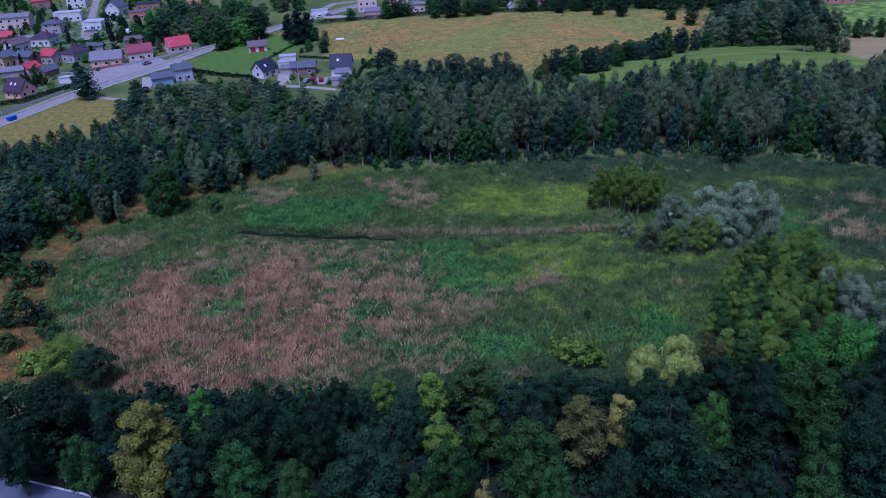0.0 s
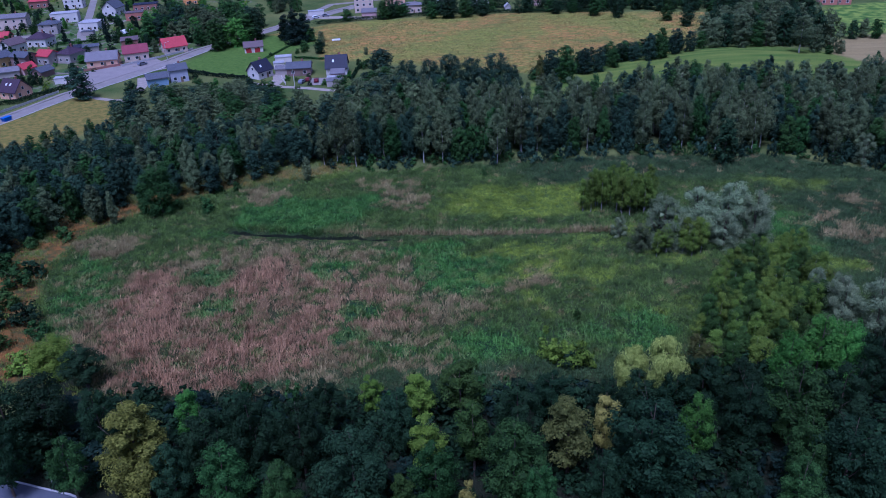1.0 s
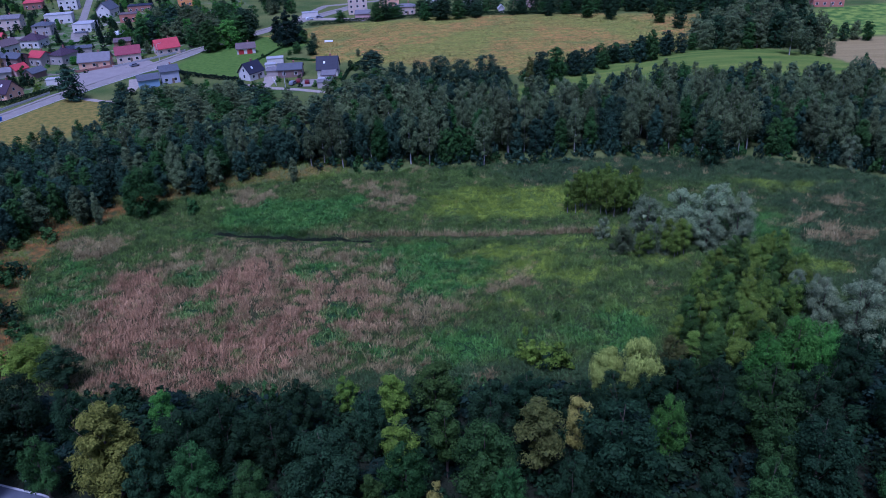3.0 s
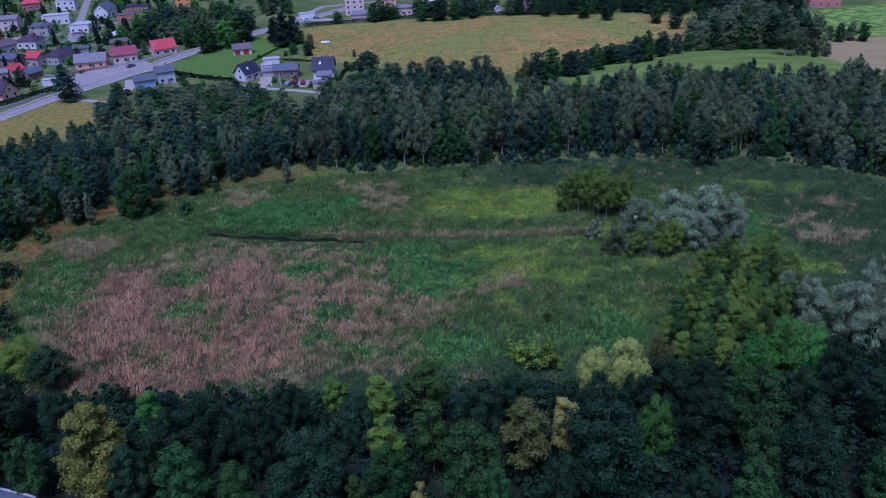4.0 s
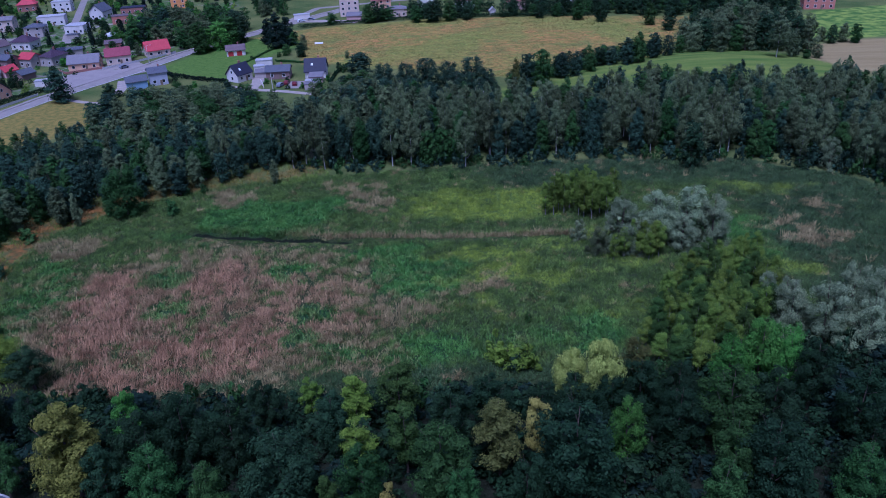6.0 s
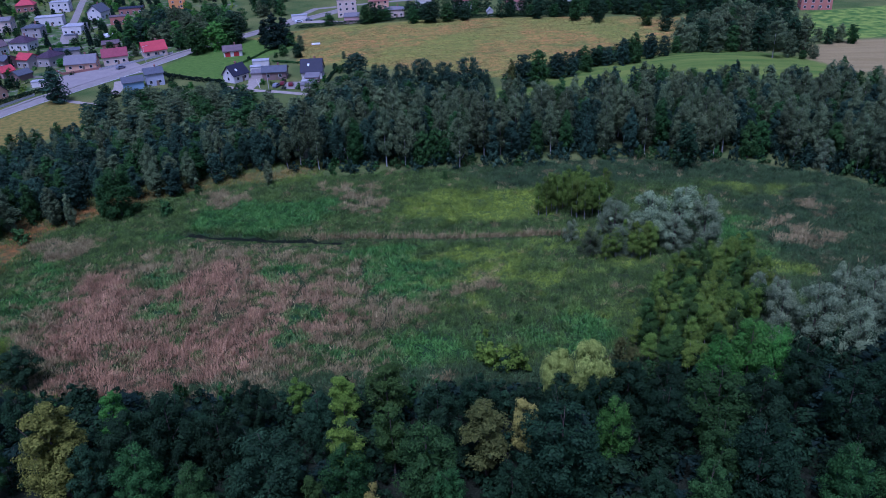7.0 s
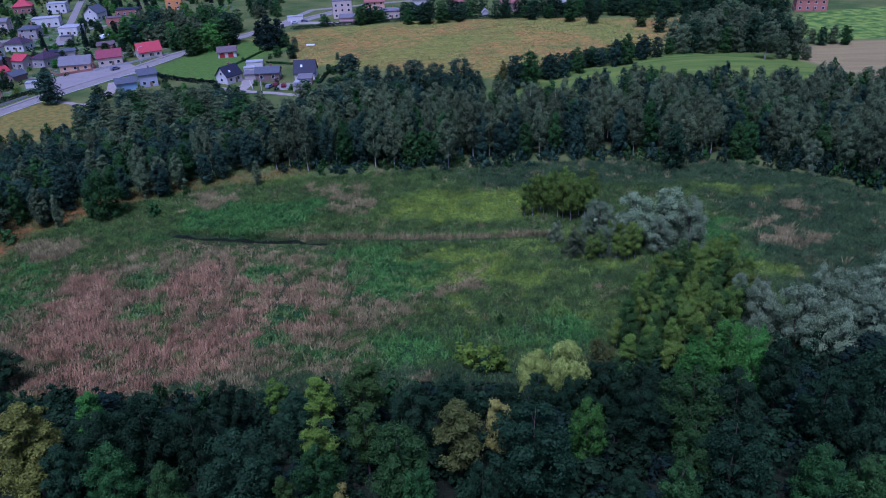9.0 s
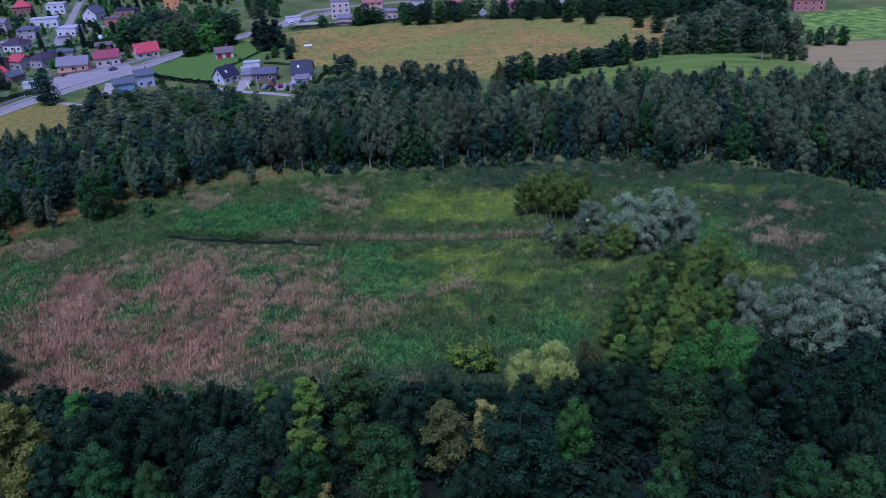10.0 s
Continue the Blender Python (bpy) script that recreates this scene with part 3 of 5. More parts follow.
keep = (d > -1) & (d < 16) & (x < -20) & (rng.random(n) < 1.3 * cloud(x, y, 3, 67))
x, y = x[keep], y[keep]
n = len(x)
rust = np.clip(smooth(0.35, 0.7, fbm(x, y, 10, 54)) + 0.4 * (rng.random(n) - 0.5), 0, 1)
tufts("bank_grass", x, y, rng.uniform(0.3, 0.9, n), 0.3, np.full(n, 0.16), np.full(n, 0.1), np.full(n, 0.2), 5, {"dry": np.zeros(n), "sedge": np.full(n, 0.3), "fresh": np.full(n, 0.3), "rust": rust * (1 - 0.4 * smooth(-78, -60, x))},
      REED, "rusty dry grass on the bank of the marsh", "grass")

n = 52000
x, y = rng.uniform(-85, 148, n), rng.uniform(296, 428, n)
keep = (edge_distance(x, y, MEADOW) < -1) & (rng.random(n) < 0.25 + 0.9 * fbm(x, y, 8, 81))
x, y = x[keep], y[keep]
n = len(x)
green = smooth(0.42, 0.62, fbm(x, y, 30, 83) + 0.25 * (rng.random(n) - 0.5))
tufts("meadow_grass", x, y, rng.uniform(0.1, 0.3, n), 0.8, np.full(n, 0.75), np.full(n, 0.1), np.full(n, 0.9), 3,
      {"dry": np.zeros(n), "sedge": np.zeros(n), "fresh": 0.5 + 0.2 * green, "straw": 0.3 + 0.1 * (1 - green), "rust": (1 - green) * (0.2 + 0.3 * smooth(0.4, 0.7, fbm(x, y, 24, 85))), "dark_rim": np.zeros(n)},
      REED, "tall yellow and rusty meadow grass with green patches", "grass")

# ---- trees ----
PROFILES = {
    "round": lambda u: np.sin(np.pi * np.clip(u, 0.02, 0.98) ** 0.85) ** 0.55,
    "oval": lambda u: np.sin(np.pi * np.clip(u, 0.02, 0.985) ** 0.7) ** 0.7,
    "cone": lambda u: np.clip(1 - u, 0.03, 1) ** 0.8,
    "dome": lambda u: np.sqrt(np.clip(1 - u**2.2, 0.02, 1)),
    "skirt": lambda u: np.sqrt(np.clip(1 - u**3, 0.02, 1)) * (1 - 0.3 * u),
    "egg": lambda u: np.where(u < 0.32, 0.72 + 0.28 * u / 0.32, np.sqrt(np.clip(1 - ((u - 0.32) / 0.7) ** 2, 0.02, 1))),
}


def crown_mesh(seed, h, r, foot, profile, lobes, twigs, leaves, size, hang=0.0, ragged=0.25, plump=1.0):
    """A crown of lobes, each of several twigs full of small leaves, round an uneven hull; each leaf is a bladed triangle."""
    g = np.random.default_rng(seed)

    def unit(shape_, up=0.0):
        v = g.normal(size=(*shape_, 3))
        v[..., 2] += up
        return v / np.linalg.norm(v, axis=-1, keepdims=True)

    grid = np.linspace(0.02, 0.97, 200)
    weight = np.cumsum(PROFILES[profile](grid) ** 0.8)
    u = np.interp((np.arange(lobes) + g.uniform(0.1, 0.9, lobes)) / lobes, weight / weight[-1], grid)
    angle = np.arange(lobes) * 2.4 + g.uniform(-0.5, 0.5, lobes) + seed
    wave = 1 + ragged * (np.sin(angle * 2 + seed) * 0.5 + np.sin(angle * 3 + 5 * u + seed * 2) * 0.5)
    girth = PROFILES[profile](u)
    small = min(1.0, (14 / lobes) ** 0.5)
    out = girth * r * wave * g.uniform(0.36, 0.56, lobes) * (1.5 - 0.5 * small) / plump
    lobe = np.stack([np.cos(angle) * out, np.sin(angle) * out, foot + (h - foot) * u * 0.88], 1)
    rl = plump * small * r * g.uniform(0.4, 0.56, lobes) * (0.5 + 0.5 * girth)
    tall = min(1.2 + abs(hang), max(1.0, 0.62 * (h - foot) / (2 * r)))
    away = lobe - np.array([0, 0, foot + (h - foot) * 0.35])
    away /= np.linalg.norm(away, axis=1, keepdims=True)
    d = unit((lobes, twigs), 0.25) + 0.55 * away[:, None]
    d /= np.linalg.norm(d, axis=-1, keepdims=True)
    rs = rl[:, None] * g.uniform(0.4, 0.64, (lobes, twigs))
    twig = lobe[:, None] + d * (rl[:, None, None] * g.uniform(0.35, 0.85, (lobes, twigs, 1))) * np.array([1, 1, (0.85 + 0.3 * abs(hang)) * tall])
    e = unit((lobes, twigs, leaves), 0.3)
    pos = twig[:, :, None] + e * (rs[:, :, None, None] * g.uniform(0.5, 1.05, (lobes, twigs, leaves, 1))) * np.array([1, 1, (0.8 + 0.5 * abs(hang)) * tall])
    normal = e * 0.7 + d[:, :, None] * 0.6 + g.normal(0, 0.3, e.shape) + np.array([0, 0, 0.35 * (1 - 0.5 * hang)])
    normal /= np.linalg.norm(normal, axis=-1, keepdims=True)
    ref = g.normal(size=e.shape) * (1 - abs(hang)) + np.array([0, 0, -2.5 * hang])
    long = ref - normal * (ref * normal).sum(-1, keepdims=True)
    long /= np.linalg.norm(long, axis=-1, keepdims=True) + 1e-9
    wide = np.cross(normal, long)
    s = size * g.uniform(0.6, 1.4, (*e.shape[:3], 1))
    a, b = long * s * (0.6 + 0.25 * abs(hang)), wide * s * (0.42 - 0.12 * abs(hang))
    verts = np.stack([pos + a, pos - a * 0.6 + b, pos - a * 0.6 - b], 3).reshape(-1, 3)
    # broad sprays deep inside the crown, which close it to the view
    m = lobes * 5
    cu, ca, ck = g.uniform(0.08, 0.72, m), g.random(m) * 2 * np.pi, np.sqrt(g.random(m)) * 0.45
    co = PROFILES[profile](cu) * r * ck
    c = np.stack([np.cos(ca) * co, np.sin(ca) * co, foot + (h - foot) * cu * 0.9], 1)
    p, q = unit((m,)) * r * 0.12, unit((m,)) * r * 0.12
    core = np.stack([c - p, c - q, c + p + q], 1).reshape(-1, 3)
    return np.concatenate([verts, core])


def trunk_mesh(seed, h, r, foot, mat, thick, limbs=6, stems=1):
    """A tapered, slightly bent trunk with rising limbs."""
    g = random.Random(seed)
    bm = bmesh.new()

    def ring(c, ax, rad, n, twist=0.0):
        turn = Vector(ax).to_track_quat("Z", "Y")
        return [bm.verts.new(c + turn @ Vector((rad * math.cos(2 * math.pi * i / n + twist), rad * math.sin(2 * math.pi * i / n + twist), 0))) for i in range(n)]

    for k in range(stems):
        sx, sy = (g.uniform(-0.1, 0.1) * h * (stems > 1) for _ in range(2))
        count = 9
        pts = [Vector((sx * i / count + g.uniform(-0.005, 0.005) * h + 0.2 * k, sy * i / count + g.uniform(-0.005, 0.005) * h, -0.3 + (0.92 * h + 0.3) * i / count)) for i in range(count + 1)]
        rings = [ring(p, (0, 0, 1), thick * (1.1 - i / count) ** 1.3, 6) for i, p in enumerate(pts)]
        for i in range(count):
            for q in range(6):
                bm.faces.new((rings[i][q], rings[i][(q + 1) % 6], rings[i + 1][(q + 1) % 6], rings[i + 1][q]))
        bm.faces.new(rings[-1])
        low = max(1, int(foot / h * count))
        for q in range(limbs):
            i = g.randint(low, count - 2)
            a = q * 2.4 + i + g.uniform(-0.4, 0.4)
            n = Vector((math.cos(a), math.sin(a), 0))
            reach = r * g.uniform(0.35, 0.65)
            start = pts[i].lerp(pts[i + 1], g.random())
            girth = thick * (1.1 - i / count) ** 1.3
            mid = start + n * reach * 0.5 + Vector((0, 0, reach * g.uniform(0.3, 0.7)))
            end = start + n * reach + Vector((g.uniform(-0.2, 0.2) * reach, g.uniform(-0.2, 0.2) * reach, reach * g.uniform(0.9, 1.6)))
            tube(bm, start, mid, girth * 0.45, girth * 0.28, 4)
            tube(bm, mid, end, girth * 0.28, girth * 0.08, 4)
    bmesh.ops.recalc_face_normals(bm, faces=bm.faces)
    me = bpy.data.meshes.new("trunk")
    bm.to_mesh(me)
    bm.free()
    for p in me.polygons:
        p.use_smooth = True
    me.materials.append(mat)
    return me


SHAPES = {}


def shape(kind, count, h, r, foot, profile, lobes, twigs, leaves, size, bark, thick, hang=0.0, ragged=0.25, limbs=6, stems=1, plump=1.0):
    """Some variants of one kind of tree: height, radius, bark, and for each variant the crown's mesh, the trunk's mesh and the crown's corners."""
    made = []
    for i in range(count):
        seed = 100 * len(SHAPES) + i + 1
        v = crown_mesh(seed, h, r, foot, profile, lobes, twigs, leaves, size, hang, ragged, plump)
        made.append((mesh_of("crown", v, np.arange(len(v)).reshape(-1, 3), LEAF["mid"]), trunk_mesh(seed, h, r, foot, bark, thick, limbs, stems), v))
    SHAPES[kind] = (h, r, bark, made)


shape("broad", 8, 16, 5, 3.0, "round", 30, 9, 40, 0.27, BARK, 0.3, ragged=0.18)
shape("spreading", 4, 14, 6, 0.4, "egg", 34, 9, 36, 0.3, BARK, 0.3, ragged=0.2, plump=1.1)
shape("top", 4, 13, 3.2, 3.2, "round", 16, 8, 52, 0.25, BARK, 0.2, ragged=0.4)
shape("limetree", 1, 18, 5, 1.5, "skirt", 34, 11, 60, 0.25, BARK, 0.32, ragged=0.34)
shape("weeping", 2, 13, 4.2, 4.5, "round", 16, 9, 90, 0.27, BARK, 0.28, hang=0.6, ragged=0.2)
shape("willow", 5, 12, 5, 0.3, "dome", 22, 11, 52, 0.22, BARK, 0.3, hang=0.05, ragged=0.34, stems=2, plump=0.95)
shape("birch", 7, 18, 2.6, 3.4, "oval", 24, 7, 30, 0.27, WHITE_BARK, 0.13, hang=0.5, ragged=0.28, limbs=4, plump=1.2)
shape("slim", 6, 14, 2.2, 1.0, "oval", 24, 6, 34, 0.28, BARK, 0.15, hang=-0.45, ragged=0.25, limbs=3, plump=1.3)
shape("sapling", 4, 8, 1.5, 1.7, "oval", 9, 9, 38, 0.17, GREY_BARK, 0.06, hang=-0.3, ragged=0.3, limbs=2, plump=1.2)
shape("full", 7, 14, 4.2, 0.4, "egg", 26, 6, 15, 0.58, BARK, 0.26, ragged=0.2, plump=1.3)
shape("spruce", 2, 16, 3.6, 0.4, "cone", 24, 6, 26, 0.46, BARK, 0.22, hang=0.2, ragged=0.12, limbs=3, plump=1.25)
shape("bush", 4, 3, 2, 0.1, "dome", 9, 4, 20, 0.34, BARK, 0.07, ragged=0.35, limbs=4)
shape("lean_full", 4, 14, 4.2, 0.4, "egg", 9, 4, 18, 0.72, BARK, 0.26, ragged=0.3, limbs=2, plump=1.3)
shape("lean_dense", 5, 14, 4.2, 0.4, "egg", 18, 4, 14, 0.72, BARK, 0.26, ragged=0.16, limbs=2, plump=1.3)
shape("lean_low", 3, 3, 2.5, 0.1, "dome", 6, 3, 10, 0.6, BARK, 0.1, ragged=0.3, limbs=1)
shape("lean_slim", 5, 14, 2.2, 1.0, "oval", 18, 6, 16, 0.42, BARK, 0.15, hang=-0.45, ragged=0.25, limbs=2, plump=1.3)

LABELS = {
    "dark": "dense dark green", "mid": "leafy mid-green", "blue": "dull grey-green", "bright": "bright green", "fresh": "fresh yellow-green", "lime": "pale yellow blossoming",
    "gold": "straw-yellow", "weep": "pale yellow-green", "silver": "silvery grey-leaved", "birch": "pale-leaved", "olive": "olive green", "young": "young yellowish green",
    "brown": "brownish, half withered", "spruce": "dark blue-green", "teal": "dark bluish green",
}
NAMES = {"spreading": ("broadleaf_tree", "tree"), "broad": ("broadleaf_tree", "tree"), "limetree": ("lime_tree", "tree"), "weeping": ("weeping_willow", "willow"), "top": ("broadleaf_tree", "tree"), "willow": ("willow", "willow"), "birch": ("birch_tree", "birch"),
         "slim": ("slender_tree", "tree"), "sapling": ("young_birch", "birch"), "full": ("broadleaf_tree", "tree"), "spruce": ("spruce_tree", "spruce"), "bush": ("bush", "bush")}
KINDS = {"spreading": "spreading broadleaf tree", "broad": "broadleaf tree", "limetree": "lime tree", "weeping": "round-crowned hanging willow", "top": "slender broadleaf tree", "willow": "billowing willow",
         "birch": "white-stemmed birch", "slim": "slender tree", "sapling": "thin-stemmed birch", "full": "broadleaf tree",
         "spruce": "pointed spruce", "bush": "bush"}
planted = [0]


def plant(kind, leaf, x, y, h, r, where, group=""):
    """One tree or bush: a base with trunk and crown."""
    h0, r0, _, variants = SHAPES[kind]
    k = planted[0] = planted[0] + 1
    crown, trunk, _ = variants[(k * 7 + k // 5) % len(variants)]
    name, category = NAMES[kind]
    ob = thing(name, x, y, ground_at(x, y), 0, LABELS[leaf] + " " + KINDS[kind] + " " + where, category, group)
    ob.matrix_world = pose(x, y, ground_at(x, y), 0, 0, (k * 137.5) % 360) @ Matrix.Diagonal((r / r0, r / r0, h / h0, 1))
    for label, me in (("trunk", trunk), ("crown", crown)):
        o = new(label, me)
        o.parent = ob
        if label == "crown":
            o.material_slots[0].link = "OBJECT"
            o.material_slots[0].material = LEAF[leaf]
    return ob


KEPT = {}


def corners(me):
    """A mesh's corners and triangles as arrays."""
    if me.name not in KEPT:
        me.calc_loop_triangles()
        KEPT[me.name] = (np.array([v.co for v in me.vertices]), np.array([t.vertices for t in me.loop_triangles]))
    return KEPT[me.name]


def thick_wood(name, rows, label):
    """Trees that nobody could count, joined into one: rows of shape, leaf, x, y, height, crown radius."""
    g = np.random.default_rng(len(rows))
    mats, verts, faces, slots, own, start = [], [], [], [], [], 0
    base = height(np.array([row[2] for row in rows]), np.array([row[3] for row in rows]))
    for k, (kind, leaf, x, y, h, r) in enumerate(rows):
        h0, r0, bark, variants = SHAPES[kind]
        _, trunk, v = variants[k % len(variants)]
        tv, tf = corners(trunk)
        a = g.random() * 6.28
        c, s_ = math.cos(a), math.sin(a)
        for pts, tri, mat in ((v, np.arange(len(v)).reshape(-1, 3), LEAF[leaf]), (tv, tf, bark))[: 1 if kind == "lean_low" else 2]:
            if mat not in mats:
                mats.append(mat)
            q = pts * np.array([r / r0, r / r0, h / h0])
            verts.append(np.stack([x + c * q[:, 0] - s_ * q[:, 1], y + s_ * q[:, 0] + c * q[:, 1], q[:, 2] + base[k]], 1))
            faces.append(tri + start)
            slots.append(np.full(len(tri), mats.index(mat)))
            own.append(np.full(len(pts), g.random() if pts is v else 0.0))
            start += len(pts)
    me = mesh_of(name, np.concatenate(verts), np.concatenate(faces))
    for mat in mats:
        me.materials.append(mat)
    me.polygons.foreach_set("material_index", np.concatenate(slots).astype(np.int32))
    put(me, "own", np.concatenate(own))
    return tagged(new(name, me), label, "wood", kind="stuff")


def inside(x, y, poly):
    return float(edge_distance(np.array([x]), np.array([y]), poly)[0]) < 0


def scatter(poly, spacing, seed):
    """Uneven, evenly spaced places inside an outline."""
    g = random.Random(seed)
    xs, ys = [p[0] for p in poly], [p[1] for p in poly]
    out, row, y = [], 0, min(ys)
    while y < max(ys):
        x = min(xs) + (row % 2) * spacing / 2
        while x < max(xs):
            px, py = x + g.uniform(-0.36, 0.36) * spacing, y + g.uniform(-0.36, 0.36) * spacing
            if inside(px, py, poly):
                out.append((px, py))
            x += spacing
        y, row = y + spacing * 0.87, row + 1
    return out


# the belt of trees below the camera: shape, leaf, x, y, height, crown radius
BELT_WEST = [
    ("broad", "dark", -62.4, 87.4, 16, 5.2),
    ("broad", "dark", -58.0, 89.7, 16, 5.3),
    ("broad", "mid", -50.7, 79.6, 12, 3.1),
    ("limetree", "lime", -41.0, 80.0, 18.5, 6.4),
    ("broad", "blue", -36.0, 77.7, 12, 3.3),
    ("broad", "dark", -31.8, 81.0, 15, 4.1),
    ("broad", "mid", -27.9, 74.6, 14, 4.1),
    ("top", "bright", -36.8, 89.3, 12, 2.6),
    ("broad", "dark", -25.9, 82.4, 16, 4.7),
    ("broad", "mid", -20.3, 72.4, 13, 3.0),
    ("broad", "dark", -19.1, 81.8, 15, 3.7),
    ("broad", "dark", -49.6, 88.3, 14, 3.4),
    ("bush", "mid", -61.7, 86.6, 5, 2.3),
    ("broad", "dark", -60.4, 81.0, 13, 3.6),
]
BELT_MIDDLE = [
    ("broad", "blue", -10.9, 73.3, 17, 5.7),
    ("top", "fresh", -10.2, 93.9, 9, 2.1),
    ("broad", "blue", -5.6, 84.6, 14, 3.3),
    ("top", "fresh", -2.8, 89.5, 13, 2.8),
    ("top", "olive", 3.4, 92.0, 13, 4.0),
    ("top", "olive", 4.8, 80.5, 14, 3.2),
    ("top", "fresh", -1.6, 79.1, 13, 2.9),
    ("broad", "mid", -0.5, 73.2, 14, 3.7),
    ("top", "olive", -4.6, 70.4, 12, 2.3),
    ("broad", "dark", 11.2, 83.8, 15, 4.0),
    ("broad", "mid", 9.6, 73.0, 17, 5.2),
    ("top", "gold", 3.4, 65.5, 15, 1.6),
    ("broad", "mid", 12.3, 68.5, 14, 2.9),
    ("top", "brown", 17.6, 79.5, 15, 4.4),
    ("top", "gold", 22.8, 80.6, 14.8, 2.4),
    ("broad", "dark", -16.5, 90.3, 12, 3.0),
    ("broad", "dark", 17.0, 90.0, 11, 3.9),
]
BELT_EAST = [
    ("broad", "blue", 26.9, 73.2, 19, 6.6),
    ("broad", "bright", 34.7, 79.1, 15, 3.2),
    ("broad", "dark", 39.3, 89.8, 13, 4.0),
    ("broad", "dark", 44.5, 88.4, 13, 3.6),
    ("broad", "dark", 29.5, 89.0, 11.4, 3.6),
    ("broad", "dark", 20.1, 69.1, 14, 3.0),
    ("broad", "dark", 42.7, 81.7, 14, 4.0),
    ("broad", "mid", 50.1, 83.1, 16, 5.3),
    ("broad", "dark", 56.0, 82.6, 16, 4.4),
    ("broad", "mid", 47.3, 73.7, 15, 3.7),
    ("broad", "mid", 43.8, 67.3, 14, 3.5),
    ("broad", "blue", 51.2, 71.0, 17, 5.2),
    ("broad", "dark", 38.2, 69.5, 11, 2.9),
    ("broad", "dark", 67.7, 81.7, 16, 4.2),
    ("broad", "dark", 77.1, 84.8, 18, 4.8),
    ("broad", "mid", 61.0, 68.1, 15, 3.8),
    ("broad", "dark", 70.5, 73.1, 16, 4.0),
    ("broad", "mid", 67.0, 67.3, 14, 3.8),
    ("broad", "dark", 65.3, 90.5, 14, 3.9),
    ("broad", "dark", 34.6, 87.6, 11.8, 3.6),
    ("broad", "dark", 24.6, 88.2, 10.5, 3.4),
]
for row in BELT_WEST + BELT_MIDDLE + BELT_EAST:
    plant(*row, "in the belt before the marsh", "trees of the near belt")
g = random.Random(31)
filling = []
for x, y in scatter([(-72, 89.5), (-52, 98), (-15, 94), (20, 92), (55, 93), (78, 98), (92, 116), (98, 128), (120, 140), (140, 116), (120, 62), (20, 56), (-45, 80.5)], 6.3, 32):
    if all(math.hypot(x - row[2], y - row[3]) > 1.6 + 0.2 * row[5] for row in BELT_WEST + BELT_MIDDLE + BELT_EAST):
        filling.append(("lean_full", g.choice(("dark", "dark", "spruce")), x, y, g.uniform(4.5, 7.5), g.uniform(3.2, 4.4)))
for x, y in scatter([(-56, 98), (-15, 94), (20, 92), (55, 93), (76, 98), (84, 112), (70, 106), (40, 101.5), (-15, 100), (-54, 104)], 3.9, 34):
    filling.append(("lean_low", g.choice(("blue", "dark", "blue", "mid")), x, y, g.uniform(2.6, 5), g.uniform(1.7, 2.5)))
for x, y in scatter([(-74, 90), (-54, 103), (-15, 100), (20, 99), (60, 100), (88, 116), (130, 140), (140, 116), (120, 62), (20, 54), (-45, 79)], 4.3, 36):
    filling.append(("lean_low", g.choice(("dark", "spruce", "dark")), x, y, g.uniform(2, 4), g.uniform(2.2, 3)))
thick_wood("undergrowth", filling, "dense dark undergrowth of young broadleaf trees")
# bushes and trees at the marsh's edge
MARSH_EDGE = [
    ("spreading", "fresh", -67.7, 111.7, 8, 5.2),
    ("bush", "dark", -81.4, 129.2, 5, 3.5),
    ("bush", "mid", -89.7, 143.2, 5, 3.8),
    ("bush", "olive", -87.4, 134.4, 4, 3.2),
    ("bush", "mid", -95.8, 149.0, 5, 4.6),
    ("bush", "dark", -88.6, 149.1, 4, 2.8),
    ("bush", "mid", -76.5, 124.2, 4, 2.6),
    ("bush", "fresh", -73.1, 111.0, 5, 3.3),
    ("bush", "olive", -82.0, 119.3, 3.5, 2.9),
    ("bush", "dark", -86.0, 126.8, 4, 3.0),
    ("bush", "mid", -89.1, 166.8, 3.5, 2.8),
    ("bush", "olive", -84.9, 177.7, 3, 2.4),
    ("bush", "mid", -94.8, 161.3, 3, 2.2),
    ("slim", "mid", -73.6, 178.9, 8, 1.8),
    ("slim", "birch", -79.5, 173.8, 10, 1.7),
    ("bush", "mid", -57.8, 179.6, 4, 2.5),
    ("bush", "mid", -57.5, 191.5, 3, 1.4),
    ("bush", "mid", -53.2, 192.1, 3, 1.4),
    ("slim", "birch", -34.3, 196.4, 8, 1.7),
    ("bush", "fresh", 19.7, 108.4, 4.5, 2.7),
    ("bush", "fresh", 22.5, 107.6, 4, 2.5),
    ("bush", "fresh", 24.7, 106.5, 5, 2.9),
    ("bush", "dark", 22.9, 106.9, 3, 2.7),
    ("weeping", "weep", 34.0, 91.6, 14.6, 3.6),
    ("weeping", "weep", 29.4, 92.6, 12.4, 3.0),
    ("sapling", "brown", 39.4, 93.2, 14.6, 3.0),
    ("spreading", "bright", 60.0, 96.9, 15, 5.0),
    ("spreading", "bright", 54.7, 95.5, 12, 4.4),
    ("spreading", "bright", 63.5, 95.1, 14, 3.6),
    ("bush", "mid", 14.3, 193.8, 3, 1.1),
    ("willow", "silver", 114.9, 188.4, 10, 3.3),
    ("full", "blue", 79.7, 194.1, 14, 4.1),
    ("bush", "dark", 107.8, 189.7, 4, 1.9),
    ("bush", "olive", 26.5, 120.7, 2.2, 1.0),
    ("bush", "fresh", 20.0, 116.4, 2, 0.7),
    ("broad", "dark", -60.4, 107.0, 9, 4.4),
]
